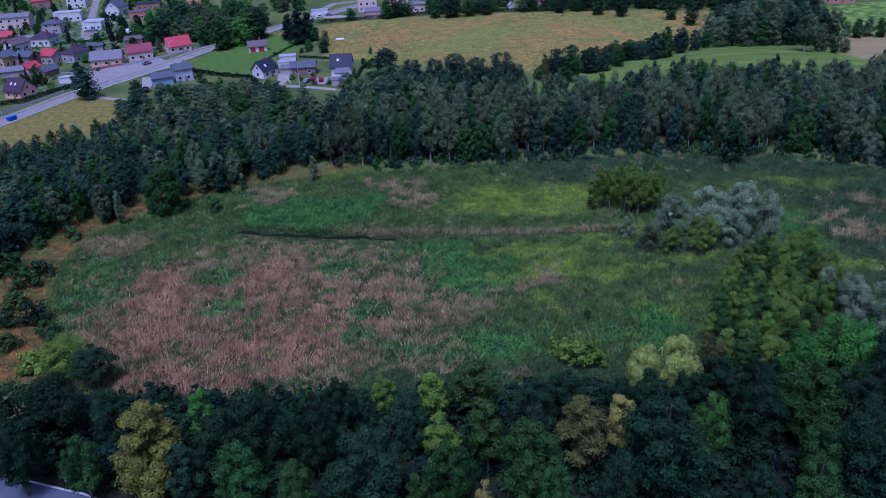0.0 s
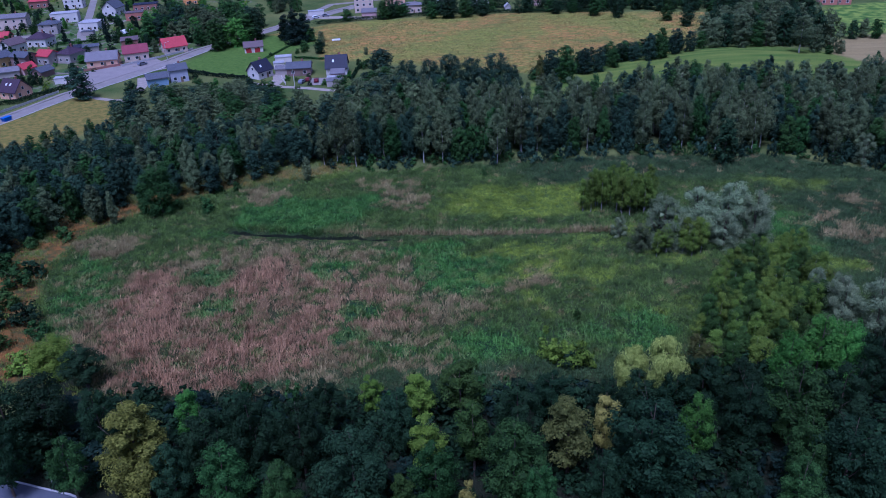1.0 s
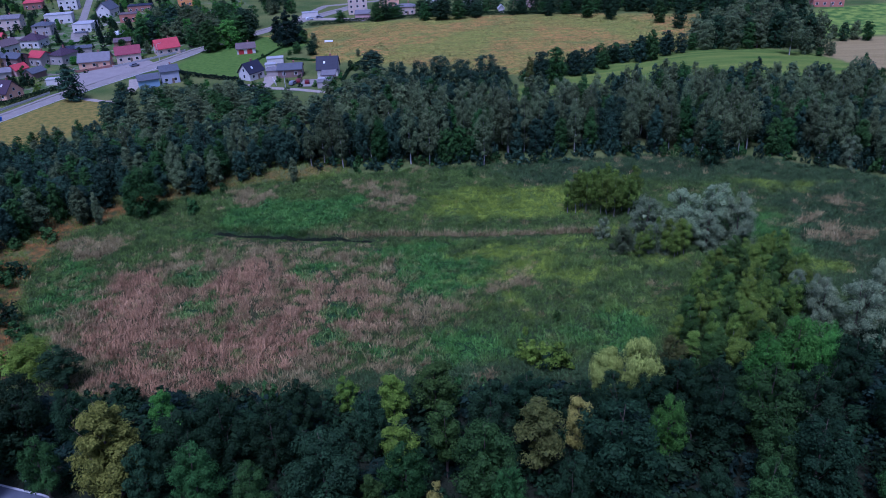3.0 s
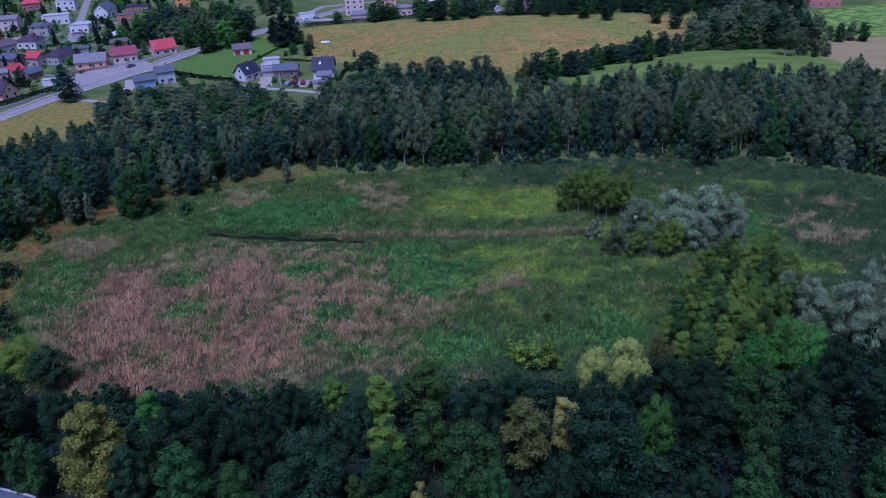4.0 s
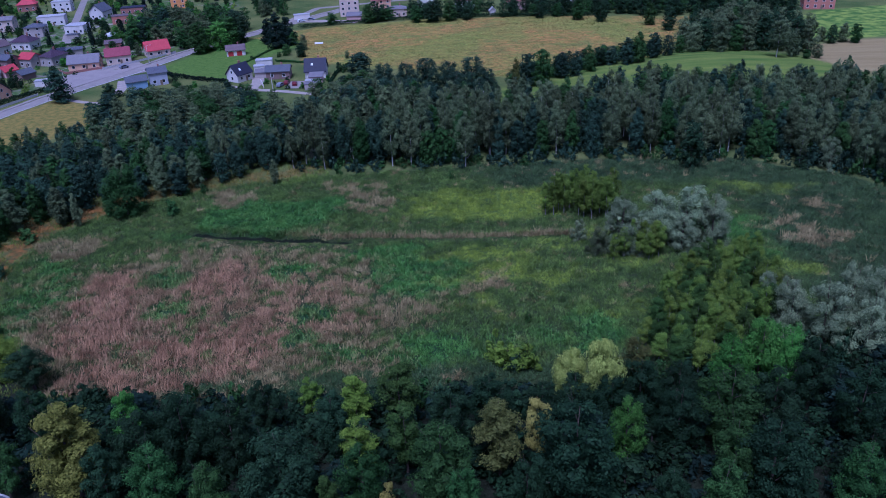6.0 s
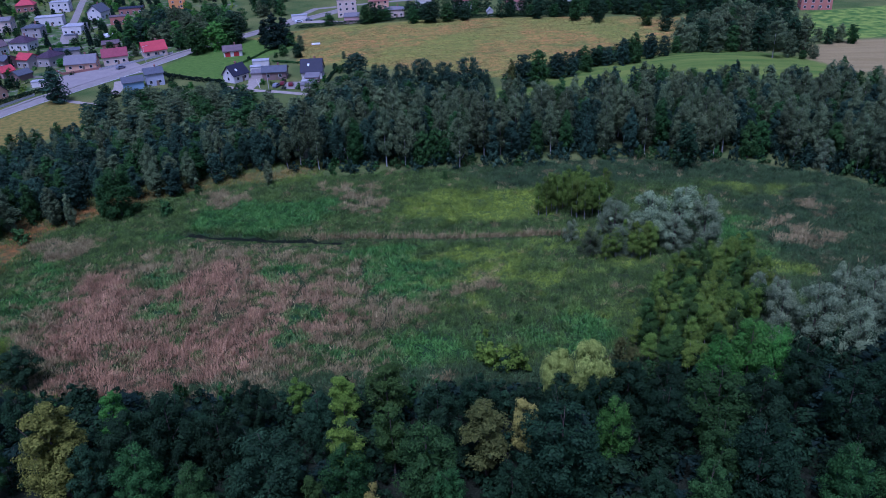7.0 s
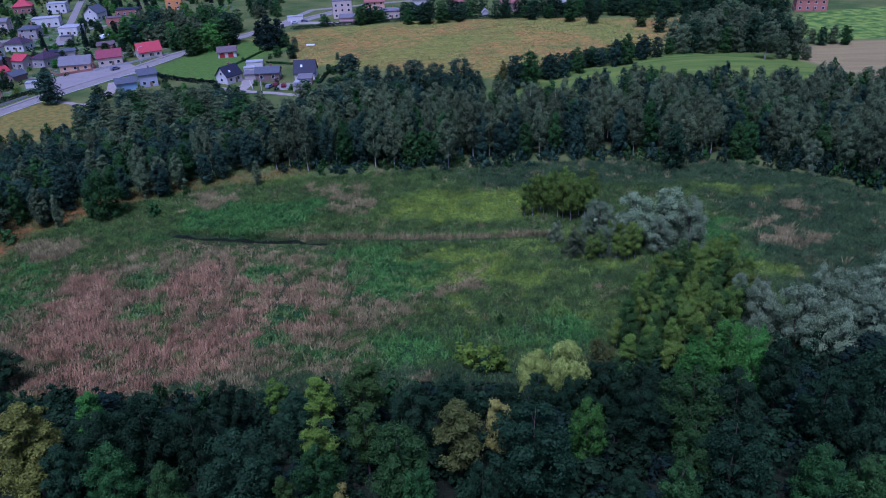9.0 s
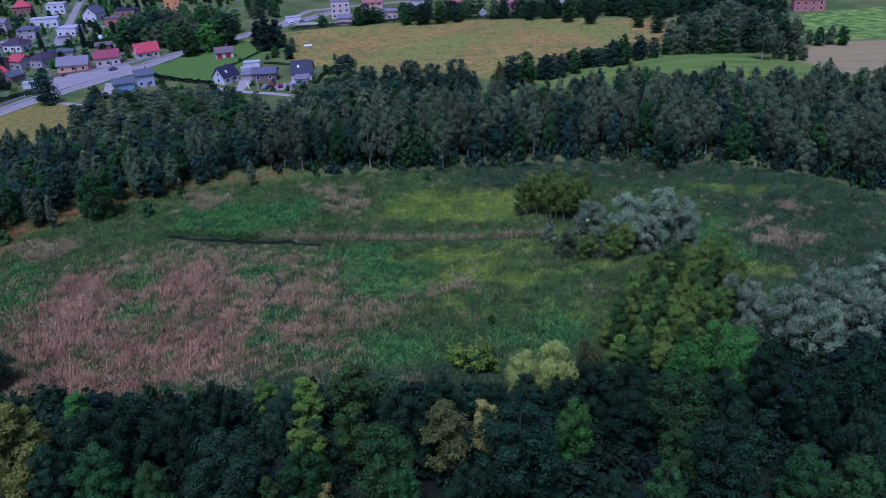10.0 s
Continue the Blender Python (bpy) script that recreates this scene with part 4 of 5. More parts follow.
for row in MARSH_EDGE:
    plant(*row, "at the edge of the marsh", "")
# the willow island and the young birches beside it
ISLAND = [
    ("willow", "silver", 50.2, 149.1, 13.2, 5.6),
    ("willow", "silver", 58.8, 150.9, 14, 6.2),
    ("willow", "silver", 65.8, 151.7, 14.6, 6.0),
    ("willow", "silver", 69.8, 147.8, 13.6, 5.2),
    ("willow", "silver", 41.9, 153.6, 6, 2.1),
    ("willow", "silver", 54.2, 147.5, 9, 3.9),
    ("willow", "silver", 63.2, 147.0, 9, 4.0),
    ("willow", "birch", 44.8, 146.5, 7, 2.9),
    ("willow", "silver", 70.9, 120.3, 9, 2.1),
    ("willow", "silver", 72.0, 112.5, 12, 4.0),
    ("willow", "silver", 76.9, 109.7, 14, 5.3),
    ("willow", "silver", 88.5, 113.8, 14, 5.0),
    ("willow", "silver", 96.8, 118.6, 14, 4.7),
    ("willow", "silver", 72.7, 116.0, 11, 3.7),
    ("willow", "silver", 85.2, 118.2, 12, 4.2),
    ("willow", "silver", 88.9, 107.7, 13, 4.3),
    ("willow", "silver", 81.9, 105.6, 12, 4.0),
    ("willow", "silver", 71.4, 121.9, 9, 2.5),
]
for row in ISLAND:
    plant(*row, "standing in the marsh", "")
g = random.Random(5)
for x, y in scatter([(36, 168), (49, 163), (54, 170), (45, 174)], 2.5, 3):
    plant("sapling", "young", x, y, g.uniform(9, 12), g.uniform(1.8, 2.4), "in a thicket in the marsh", "birch thicket")
for x, y in scatter([(47, 143), (57, 142), (60, 149), (50, 150)], 2.4, 4):
    plant("sapling", "young", x, y, g.uniform(6.5, 9.5), g.uniform(1.5, 2.0), "before the silvery willows", "birch thicket")
for x, y in scatter([(60, 136), (76, 141), (77, 132), (71, 115), (54, 102), (46, 102), (44, 109)], 2.9, 6):
    plant("sapling", g.choice(("young", "olive", "young", "young", "olive")), x, y, g.uniform(6, 9.5), g.uniform(1.6, 2.3), "in a thicket at the marsh's edge", "birch thicket")

# the birch wood beyond the marsh
g = random.Random(8)
BIRCHES = [(-30, 203.5), (20, 203), (67, 204), (97, 198.5), (119, 186), (131, 166), (150, 178), (160, 228), (114, 231), (80, 236), (61, 229), (28, 224), (16, 235), (-2, 231), (-24, 216)]
for x, y in scatter(BIRCHES, 5.2, 9):
    roll = g.random()
    if roll < 0.6:
        plant("birch", "birch", x, y, g.uniform(15.5, 20), g.uniform(2.8, 3.9), "in the wood beyond the marsh", "birch wood")
    elif roll < 0.86:
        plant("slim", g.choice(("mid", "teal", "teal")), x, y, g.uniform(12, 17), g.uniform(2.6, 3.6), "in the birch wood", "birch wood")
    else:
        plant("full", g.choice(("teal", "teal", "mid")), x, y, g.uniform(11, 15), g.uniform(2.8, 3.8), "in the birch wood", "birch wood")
rear = []
for x, y in scatter([(-22, 214), (-2, 224), (28, 218), (61, 222), (80, 228), (114, 224), (160, 222), (162, 236), (114, 239), (80, 244), (61, 238), (28, 234), (14, 242), (-6, 238), (-26, 226)], 5.5, 19):
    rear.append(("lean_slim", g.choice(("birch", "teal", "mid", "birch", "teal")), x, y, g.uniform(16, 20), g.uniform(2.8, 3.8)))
thick_wood("wood", rear, "tall birches and slender trees behind the front rows")
low = []
for x, y in scatter([(106, 194), (120, 182), (130, 164), (127, 148), (136, 148), (148, 166), (134, 192), (118, 202)], 3.0, 20):
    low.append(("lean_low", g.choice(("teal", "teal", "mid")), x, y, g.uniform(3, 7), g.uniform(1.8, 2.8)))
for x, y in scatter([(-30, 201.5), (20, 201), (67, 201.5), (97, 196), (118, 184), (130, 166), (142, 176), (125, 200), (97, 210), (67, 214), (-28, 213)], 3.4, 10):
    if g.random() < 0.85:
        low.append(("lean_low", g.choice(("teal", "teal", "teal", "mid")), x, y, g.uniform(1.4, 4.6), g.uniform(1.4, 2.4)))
thick_wood("undergrowth", low, "dark undergrowth of bushes below the birches")
# the wood on the west bank
WEST = [(-101, 143), (-93.5, 163), (-81, 178), (-68, 184), (-56, 193.5), (-45, 201), (-30, 205), (-28, 217), (-66, 230), (-100, 231), (-125, 216), (-150, 205), (-150, 165), (-125, 135)]
back = []
plant("spreading", "mid", -69.5, 180, 14.5, 6.4, "before the wood on the west bank", "")
for x, y in scatter(WEST, 4.6, 12):
    if math.hypot(x + 69, y - 181) < 7.5:
        continue
    roll = g.random()
    if roll < 0.58:
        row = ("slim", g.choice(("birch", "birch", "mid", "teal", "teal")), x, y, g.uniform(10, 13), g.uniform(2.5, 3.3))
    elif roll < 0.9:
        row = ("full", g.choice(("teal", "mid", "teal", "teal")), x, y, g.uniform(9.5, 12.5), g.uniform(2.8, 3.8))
    else:
        row = ("birch", "birch", x, y, g.uniform(11, 14), g.uniform(1.8, 2.4))
    if float(edge_distance(np.array([x]), np.array([y]), MARSH)[0]) < 17:
        plant(*row, "in the wood on the west bank", "west wood")
    else:
        back.append(({"full": "lean_full", "slim": "lean_slim"}.get(row[0], row[0]), *row[1:]))
thick_wood("wood", back, "dense mixed wood of slender green trees")
# thicket between the wood and the houses
low = []
for x, y in scatter([(-114, 262), (-106, 281), (-96, 290), (-80, 294), (-68, 288), (-56, 284), (-52, 264), (-42, 264), (-30, 282), (-22, 304), (-12, 300), (0, 262), (-20, 240), (-40, 238), (-70, 246), (-100, 245)], 5.8, 14):
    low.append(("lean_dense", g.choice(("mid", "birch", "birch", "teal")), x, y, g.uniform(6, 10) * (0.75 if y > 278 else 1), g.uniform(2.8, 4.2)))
thick_wood("thicket", low, "dark thicket of trees below the houses")
FAR_ROWS = [
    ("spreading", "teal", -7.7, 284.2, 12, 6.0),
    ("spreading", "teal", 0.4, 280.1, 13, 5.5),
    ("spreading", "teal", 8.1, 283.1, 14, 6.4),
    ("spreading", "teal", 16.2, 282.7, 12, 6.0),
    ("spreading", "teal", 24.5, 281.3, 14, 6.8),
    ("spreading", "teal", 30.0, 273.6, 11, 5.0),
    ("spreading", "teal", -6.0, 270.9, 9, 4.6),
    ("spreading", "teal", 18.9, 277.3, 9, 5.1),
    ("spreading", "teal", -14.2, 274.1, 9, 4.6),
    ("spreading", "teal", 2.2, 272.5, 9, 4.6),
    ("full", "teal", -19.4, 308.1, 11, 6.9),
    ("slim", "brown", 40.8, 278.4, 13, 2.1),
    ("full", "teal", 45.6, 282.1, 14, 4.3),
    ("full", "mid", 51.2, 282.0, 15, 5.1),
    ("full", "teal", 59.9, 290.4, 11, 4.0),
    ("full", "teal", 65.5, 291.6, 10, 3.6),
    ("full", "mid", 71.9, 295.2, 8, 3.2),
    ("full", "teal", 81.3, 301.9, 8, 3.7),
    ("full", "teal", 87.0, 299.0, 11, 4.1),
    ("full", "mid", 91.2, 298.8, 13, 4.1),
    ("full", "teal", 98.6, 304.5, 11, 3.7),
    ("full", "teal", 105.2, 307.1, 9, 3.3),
    ("full", "mid", 112.2, 314.5, 8, 2.9),
]
FAR_HILL = [
    ("full", "birch", 117.6, 314.4, 13, 4.3),
    ("full", "blue", 122.8, 316.8, 15, 4.7),
    ("full", "birch", 128.1, 312.4, 16, 5.1),
    ("full", "mid", 135.3, 315.0, 12, 4.3),
    ("full", "birch", 139.6, 315.5, 16, 5.2),
    ("full", "blue", 147.0, 316.7, 17, 5.6),
    ("full", "birch", 152.7, 300.4, 12, 3.6),
    ("full", "mid", 142.8, 341.4, 16, 5.6),
    ("full", "birch", 156.6, 344.6, 16, 5.6),
    ("full", "blue", 162.1, 331.8, 15, 4.9),
    ("full", "birch", 161.8, 298.7, 6, 2.8),
    ("full", "mid", 156.8, 296.9, 4, 2.2),
    ("full", "birch", 179.1, 332.0, 7, 2.4),
    ("full", "blue", 181.2, 327.2, 9, 3.0),
    ("full", "birch", 187.2, 329.4, 9, 3.2),
    ("full", "mid", 191.3, 327.1, 9, 3.5),
    ("birch", "birch", 144.8, 296.7, 17, 4.9),
]
FAR_TOWN = [
    ("full", "bright", -92.0, 375.3, 14, 7.4),
    ("full", "bright", -98.4, 373.4, 12, 5.5),
    ("full", "mid", -100.1, 366.6, 16, 5.9),
    ("full", "birch", -108.9, 388.3, 17, 6.8),
    ("full", "mid", -89.2, 383.4, 15, 6.2),
    ("full", "blue", -86.0, 389.7, 17, 6.8),
    ("full", "mid", -102.8, 408.5, 18, 7.8),
    ("full", "birch", -119.4, 404.9, 18, 7.6),
    ("full", "mid", -135.4, 429.1, 15, 6.8),
    ("full", "blue", -132.2, 397.6, 14, 5.8),
    ("full", "mid", -138.9, 391.8, 14, 5.7),
    ("full", "birch", -129.9, 369.0, 7, 2.4),
    ("full", "mid", -57.4, 377.5, 7, 3.9),
    ("full", "blue", -49.5, 350.4, 7, 3.2),
    ("full", "mid", -57.0, 354.4, 6, 2.7),
    ("full", "birch", -50.1, 364.1, 8, 2.4),
    ("full", "teal", -134.2, 292.2, 14, 6.2),
    ("full", "blue", -113.7, 288.3, 8, 3.5),
    ("full", "mid", -198.3, 493.4, 8, 5.0),
    ("full", "birch", -27.9, 343.0, 4, 1.3),
    ("full", "mid", -21.4, 339.4, 4, 1.5),
    ("spruce", "spruce", -63.5, 371.5, 19, 6.5),
    ("spruce", "spruce", -60.0, 378.7, 16, 6.1),
    ("spruce", "spruce", -70.5, 383.8, 14, 5.6),
    ("spruce", "spruce", -63.4, 381.1, 12, 5.0),
]
FAR_TOP = [
    ("full", "mid", 118.1, 383.6, 12, 4.0),
    ("full", "blue", 123.4, 369.4, 12, 4.4),
    ("full", "dark", 96.7, 398.7, 12, 4.7),
    ("full", "mid", 86.6, 405.4, 12, 4.8),
    ("full", "mid", 77.2, 417.1, 8, 3.7),
    ("full", "blue", 67.8, 414.6, 8, 3.7),
    ("full", "dark", 11.3, 418.2, 12, 6.7),
    ("full", "mid", 2.3, 418.4, 10, 4.3),
    ("full", "mid", 20.3, 417.7, 11, 4.9),
    ("full", "blue", 29.4, 420.0, 9, 4.3),
    ("full", "dark", -19.1, 426.1, 8, 4.4),
    ("full", "mid", -23.4, 423.6, 11, 5.0),
    ("full", "mid", -43.4, 423.3, 7, 3.7),
    ("bush", "mid", -174.6, 336.3, 5, 2.0),
    ("bush", "dark", -162.8, 316.6, 6, 2.9),
    ("bush", "dark", -171.4, 318.5, 5, 2.4),
]
low = []
for x, y in scatter([(114, 322), (128, 324), (148, 318), (160, 306), (170, 318), (174, 345), (160, 374), (140, 364), (124, 342)], 6.0, 15):
    low.append(("lean_dense", g.choice(("blue", "birch", "birch", "birch")), x, y, g.uniform(11, 16), g.uniform(3.4, 4.8)))
thick_wood("hill_wood", low, "dark wood of tall trees behind the green mound")
low = []
for x, y in scatter([(92, 413), (146, 402), (176, 384), (200, 402), (190, 450), (100, 450)], 7.0, 16) + scatter([(-24, 427), (20, 427), (90, 416), (96, 436), (30, 444), (-20, 440)], 7.0, 17):
    if all(math.hypot(x - a, y - b) > 9 for a, b in ((-36, 450), (-8.5, 440), (59, 446), (90, 452), (30, 455), (44, 431), (-32, 432))):
        low.append(("lean_dense", g.choice(("dark", "blue", "mid", "dark")), x, y, g.uniform(6, 12), g.uniform(3.4, 5)))
thick_wood("far_wood", low, "dark trees and hedges behind the meadow")
low = []
for x, y in scatter([(40, 284), (58, 294), (80, 304), (104, 314), (104, 320), (78, 311), (55, 301), (40, 291)], 3.6, 18):
    low.append(("lean_dense", g.choice(("dark", "mid", "blue")), x, y, g.uniform(4, 8.5), g.uniform(2.8, 4)))
thick_wood("field_hedge", low, "tall leafy hedge between meadow and mound")
low = []
for x, y in scatter([(-105.0, 518.0), (-82.0, 511.0), (-74.0, 456.0), (-90.0, 454.0)], 8.0, 71):
    low.append(("lean_dense", g.choice(("mid", "blue", "birch", "dark")), x, y, g.uniform(7, 12), g.uniform(3.2, 4.6)))
for x, y in scatter([(-146, 398), (-120, 382), (-100, 376), (-86, 386), (-88, 420), (-110, 442), (-146, 440)], 6.5, 73):
    if line_distance(np.array([x]), np.array([y]), MAIN)[0] > 7:
        low.append(("lean_dense", g.choice(("mid", "birch", "teal", "bright")), x, y, g.uniform(9, 15), g.uniform(3.6, 5)))
thick_wood("town_wood", low, "dark grove of leafy trees beyond the houses")
for row in FAR_ROWS + FAR_HILL:
    plant(*row, "between the meadow and the birches", "")
for row in FAR_TOWN + FAR_TOP:
    plant(*row, "among the houses", "")


# ---- houses ----
def window(house, x, y, z, w, h, turn, i=0):
    """A window with frame, sill and dark pane; it looks along its local -y."""
    bm = bmesh.new()
    box(bm, -w / 2, -0.05, 0, w / 2, 0.03, 0.1), box(bm, -w / 2, -0.05, h - 0.1, w / 2, 0.03, h)
    box(bm, -w / 2, -0.05, 0.1, -w / 2 + 0.1, 0.03, h - 0.1), box(bm, w / 2 - 0.1, -0.05, 0.1, w / 2, 0.03, h - 0.1)
    ob = part("window", bm, WHITE_PLASTIC, house)
    ob.matrix_basis = pose(x, y, z, 0, 0, turn)
    part("pane", box(bmesh.new(), -w / 2 + 0.1, -0.02, 0.1, w / 2 - 0.1, 0.02, h - 0.1), GLASS, ob)


def house(x, y, L, D, eave, top, turn, wall, roof, kind, label, windows=True, chimney=True, name="house", category="house"):
    """A house: L along its ridge, D across, with walls, roof, chimney, door and windows."""
    L, D, eave, top = 0.88 * L, 0.88 * D, 0.9 * eave, 0.88 * top
    ob = thing(name, x, y, ground_at(x, y) - 0.02, turn, label, category, "village houses" if name == "house" else "")
    a, b = L / 2, D / 2
    if kind == "gable":
        part("wall", prism(bmesh.new(), [(-b, 0), (b, 0), (b, eave), (0, top - 0.15), (-b, eave)], "x", -a, a), WALLS[wall], ob)
        s = (top - eave) / b
        o = 0.45
        part("roof", prism(bmesh.new(), [(-b - o, eave - o * s), (0, top), (b + o, eave - o * s), (b + o, eave - o * s + 0.28), (0, top + 0.3), (-b - o, eave - o * s + 0.28)], "x", -a - o, a + o), ROOFS[roof], ob)
    elif kind == "hip":
        part("wall", box(bmesh.new(), -a, -b, 0, a, b, eave), WALLS[wall], ob)
        bm, o = bmesh.new(), 0.5
        v = [bm.verts.new(p) for p in ((-a - o, -b - o, eave), (a + o, -b - o, eave), (a + o, b + o, eave), (-a - o, b + o, eave), (-max(0.3, a - b), 0, top), (max(0.3, a - b), 0, top))]
        for f in ((0, 1, 5, 4), (1, 2, 5), (2, 3, 4, 5), (3, 0, 4), (3, 2, 1, 0)):
            bm.faces.new([v[i] for i in f])
        part("roof", bm, ROOFS[roof], ob)
    elif kind == "lean":
        part("wall", prism(bmesh.new(), [(-b, 0), (b, 0), (b, top - 0.1), (-b, eave)], "x", -a, a), WALLS[wall], ob)
        part("roof", prism(bmesh.new(), [(-b - 0.35, eave - 0.05), (b + 0.35, top + 0.05), (b + 0.35, top + 0.25), (-b - 0.35, eave + 0.15)], "x", -a - 0.35, a + 0.35), ROOFS[roof], ob)
    else:
        part("wall", box(bmesh.new(), -a, -b, 0, a, b, eave), WALLS[wall], ob)
        bm = bmesh.new()
        box(bm, -a - 0.15, -b - 0.15, eave, a + 0.15, b + 0.15, eave + 0.25)
        part("roof", bm, ROOFS[roof], ob)
    if chimney and kind in ("gable", "hip"):
        bm = bmesh.new()
        box(bm, a * 0.3 - 0.3, 0.3, top - 1.0, a * 0.3 + 0.3, 0.9, top + 0.9), box(bm, a * 0.3 - 0.4, 0.2, top + 0.9, a * 0.3 + 0.4, 1.0, top + 1.05)
        part("chimney", bm, WALLS["brick"], ob)
    if windows:
        for level in range(max(1, int(eave / 2.7))):
            z = 1.0 + level * 2.8
            for side, face in ((-1, 0), (1, 180)):
                n = max(1, int(L / 3.4))
                for i in range(n):
                    window(ob, (i + 0.5) * L / n - a, side * (b + 0.01), z, 1.3, 1.35, face)
            for side, face in ((1, 90), (-1, 270)):
                n = max(1, int(D / 3.8))
                for i in range(n):
                    window(ob, side * (a + 0.01), (i + 0.5) * D / n - b, z, 1.2, 1.35, face)
        if kind == "gable" and top - eave > 2.4:
            for side, face in ((1, 90), (-1, 270)):
                window(ob, side * (a + 0.01), 0, eave + 0.3, 1.1, 1.2, face)
        part("door", box(bmesh.new(), a * 0.1, -b - 0.06, 0, a * 0.1 + 1.0, -b, 2.1), WOOD, ob, "brown wooden door")
    return ob


HOUSES = [
    (-164.5, 301.6, 10, 9, 3.4, 8.0, -24, "salmon", "plum", "gable", "salmon house with a steep plum tiled roof"),
    (-197, 356, 9, 9, 5.2, 7.5, 66, "ochre", "slate", "gable", "ochre house with a grey roof"),
    (-186, 356, 11, 8, 5.0, 7.0, -24, "brown", "slate", "gable", "brown house with a low slate roof"),
    (-176, 358, 9, 8, 4.6, 7.0, -24, "grey", "red", "gable", "grey house with a bright red roof"),
    (-166, 360, 11, 9, 4.8, 7.5, 66, "grey", "plum", "hip", "grey house with a dark hipped roof"),
    (-147, 348.5, 15, 9, 3.6, 7.0, 10, "salmon", "grey", "gable", "long salmon house with a grey roof"),
    (-135, 357, 12, 9, 4.4, 7.6, 20, "cream", "darkred", "gable", "cream house with a dark red roof"),
    (-121, 369, 12, 9, 3.6, 7.6, 30, "cream", "red", "gable", "house with a bright red metal roof"),
    (-198, 400, 12, 10, 4.4, 7.6, -10, "white", "plum", "hip", "white house with a dark plum roof"),
    (-206, 387, 11, 8, 4.6, 7.4, 66, "white", "brown", "gable", "white house with a beige roof"),
    (-207, 432, 11, 10, 6.0, 8.0, 5, "grey", "slate", "hip", "grey villa with a slate roof"),
    (-237, 452, 19, 11, 7.0, 8.8, 10, "cream", "grey", "gable", "large beige two-storey building"),
    (-186, 436, 12, 11, 5.0, 5.2, 0, "white", "pale", "flat", "white flat-roofed modern house"),
    (-213, 466, 17, 9, 5.6, 5.8, 12, "white", "pale", "flat", "long white flat-roofed house"),
    (-227, 514, 13, 9, 7.0, 7.2, 8, "white", "pale", "flat", "white modern house with wide windows"),
    (-190, 481, 12, 10, 5.0, 9.5, 80, "white", "slate", "gable", "white gabled house with a slate roof"),
    (-170, 460, 11, 8, 4.8, 5.0, 12, "redbrick", "brown", "flat", "flat-roofed red brick building"),
    (-174, 492, 16, 9, 4.2, 4.4, 10, "brick", "black", "flat", "long low brick building with a dark roof"),
    (-254, 523, 13, 10, 4.8, 9.0, 15, "brick", "red", "hip", "house with a bright red hipped roof"),
    (-224, 413, 9, 7, 3.4, 5.8, 0, "brick", "red", "gable", "small house with a red roof"),
    (-149, 505, 11, 9, 8.5, 8.8, 10, "orange", "grey", "flat", "orange-painted house beside the gardens"),
    (-81.7, 361.5, 9.5, 6, 3.0, 5.2, 12, "white", "brown", "gable", "white barn with a brown roof and red doors"),
    (-69.5, 313.5, 9, 7.5, 3.6, 7.6, 55, "white", "black", "gable", "white house with a steep black roof"),
    (-53.5, 315, 11, 8, 3.6, 5.6, 2, "brown", "slate", "gable", "brown bungalow with a slate roof"),
    (-37.8, 314, 9.5, 9, 3.4, 8.2, 0, "white", "black", "gable", "white house with a steep black roof"),
    (-103.5, 314.5, 8, 8.5, 5.6, 7.6, 24, "lilac", "slate", "gable", "pale blue-grey house with a slate roof"),
    (-36, 450, 12, 11, 10.5, 10.8, 4, "cream", "grey", "flat", "cream three-storey apartment house"),
    (-19, 467, 13, 9, 6.0, 9.0, 5, "salmon", "rust", "gable", "salmon house at the far street"),
    (-8.5, 440, 12, 8, 5.0, 6.6, 2, "cream", "grey", "hip", "beige house with balconies"),
    (59, 446, 12, 9, 5.4, 8.0, -6, "pink", "rust", "gable", "pink house behind the hedge"),
    (90, 452, 11, 9, 5.6, 8.4, 4, "white", "grey", "gable", "white house behind the trees"),
    (30, 455, 12, 9, 5.6, 8.2, 4, "white", "rust", "gable", "white house behind the trees"),
    (8, 470, 12, 9, 5.6, 8.2, 4, "white", "grey", "gable", "white house at the far street"),
    (211, 406, 17, 10, 6.2, 6.5, -12, "redbrick", "rust", "flat", "unfinished red-brick house without plaster"),
]
for row in HOUSES:
    house(*row)
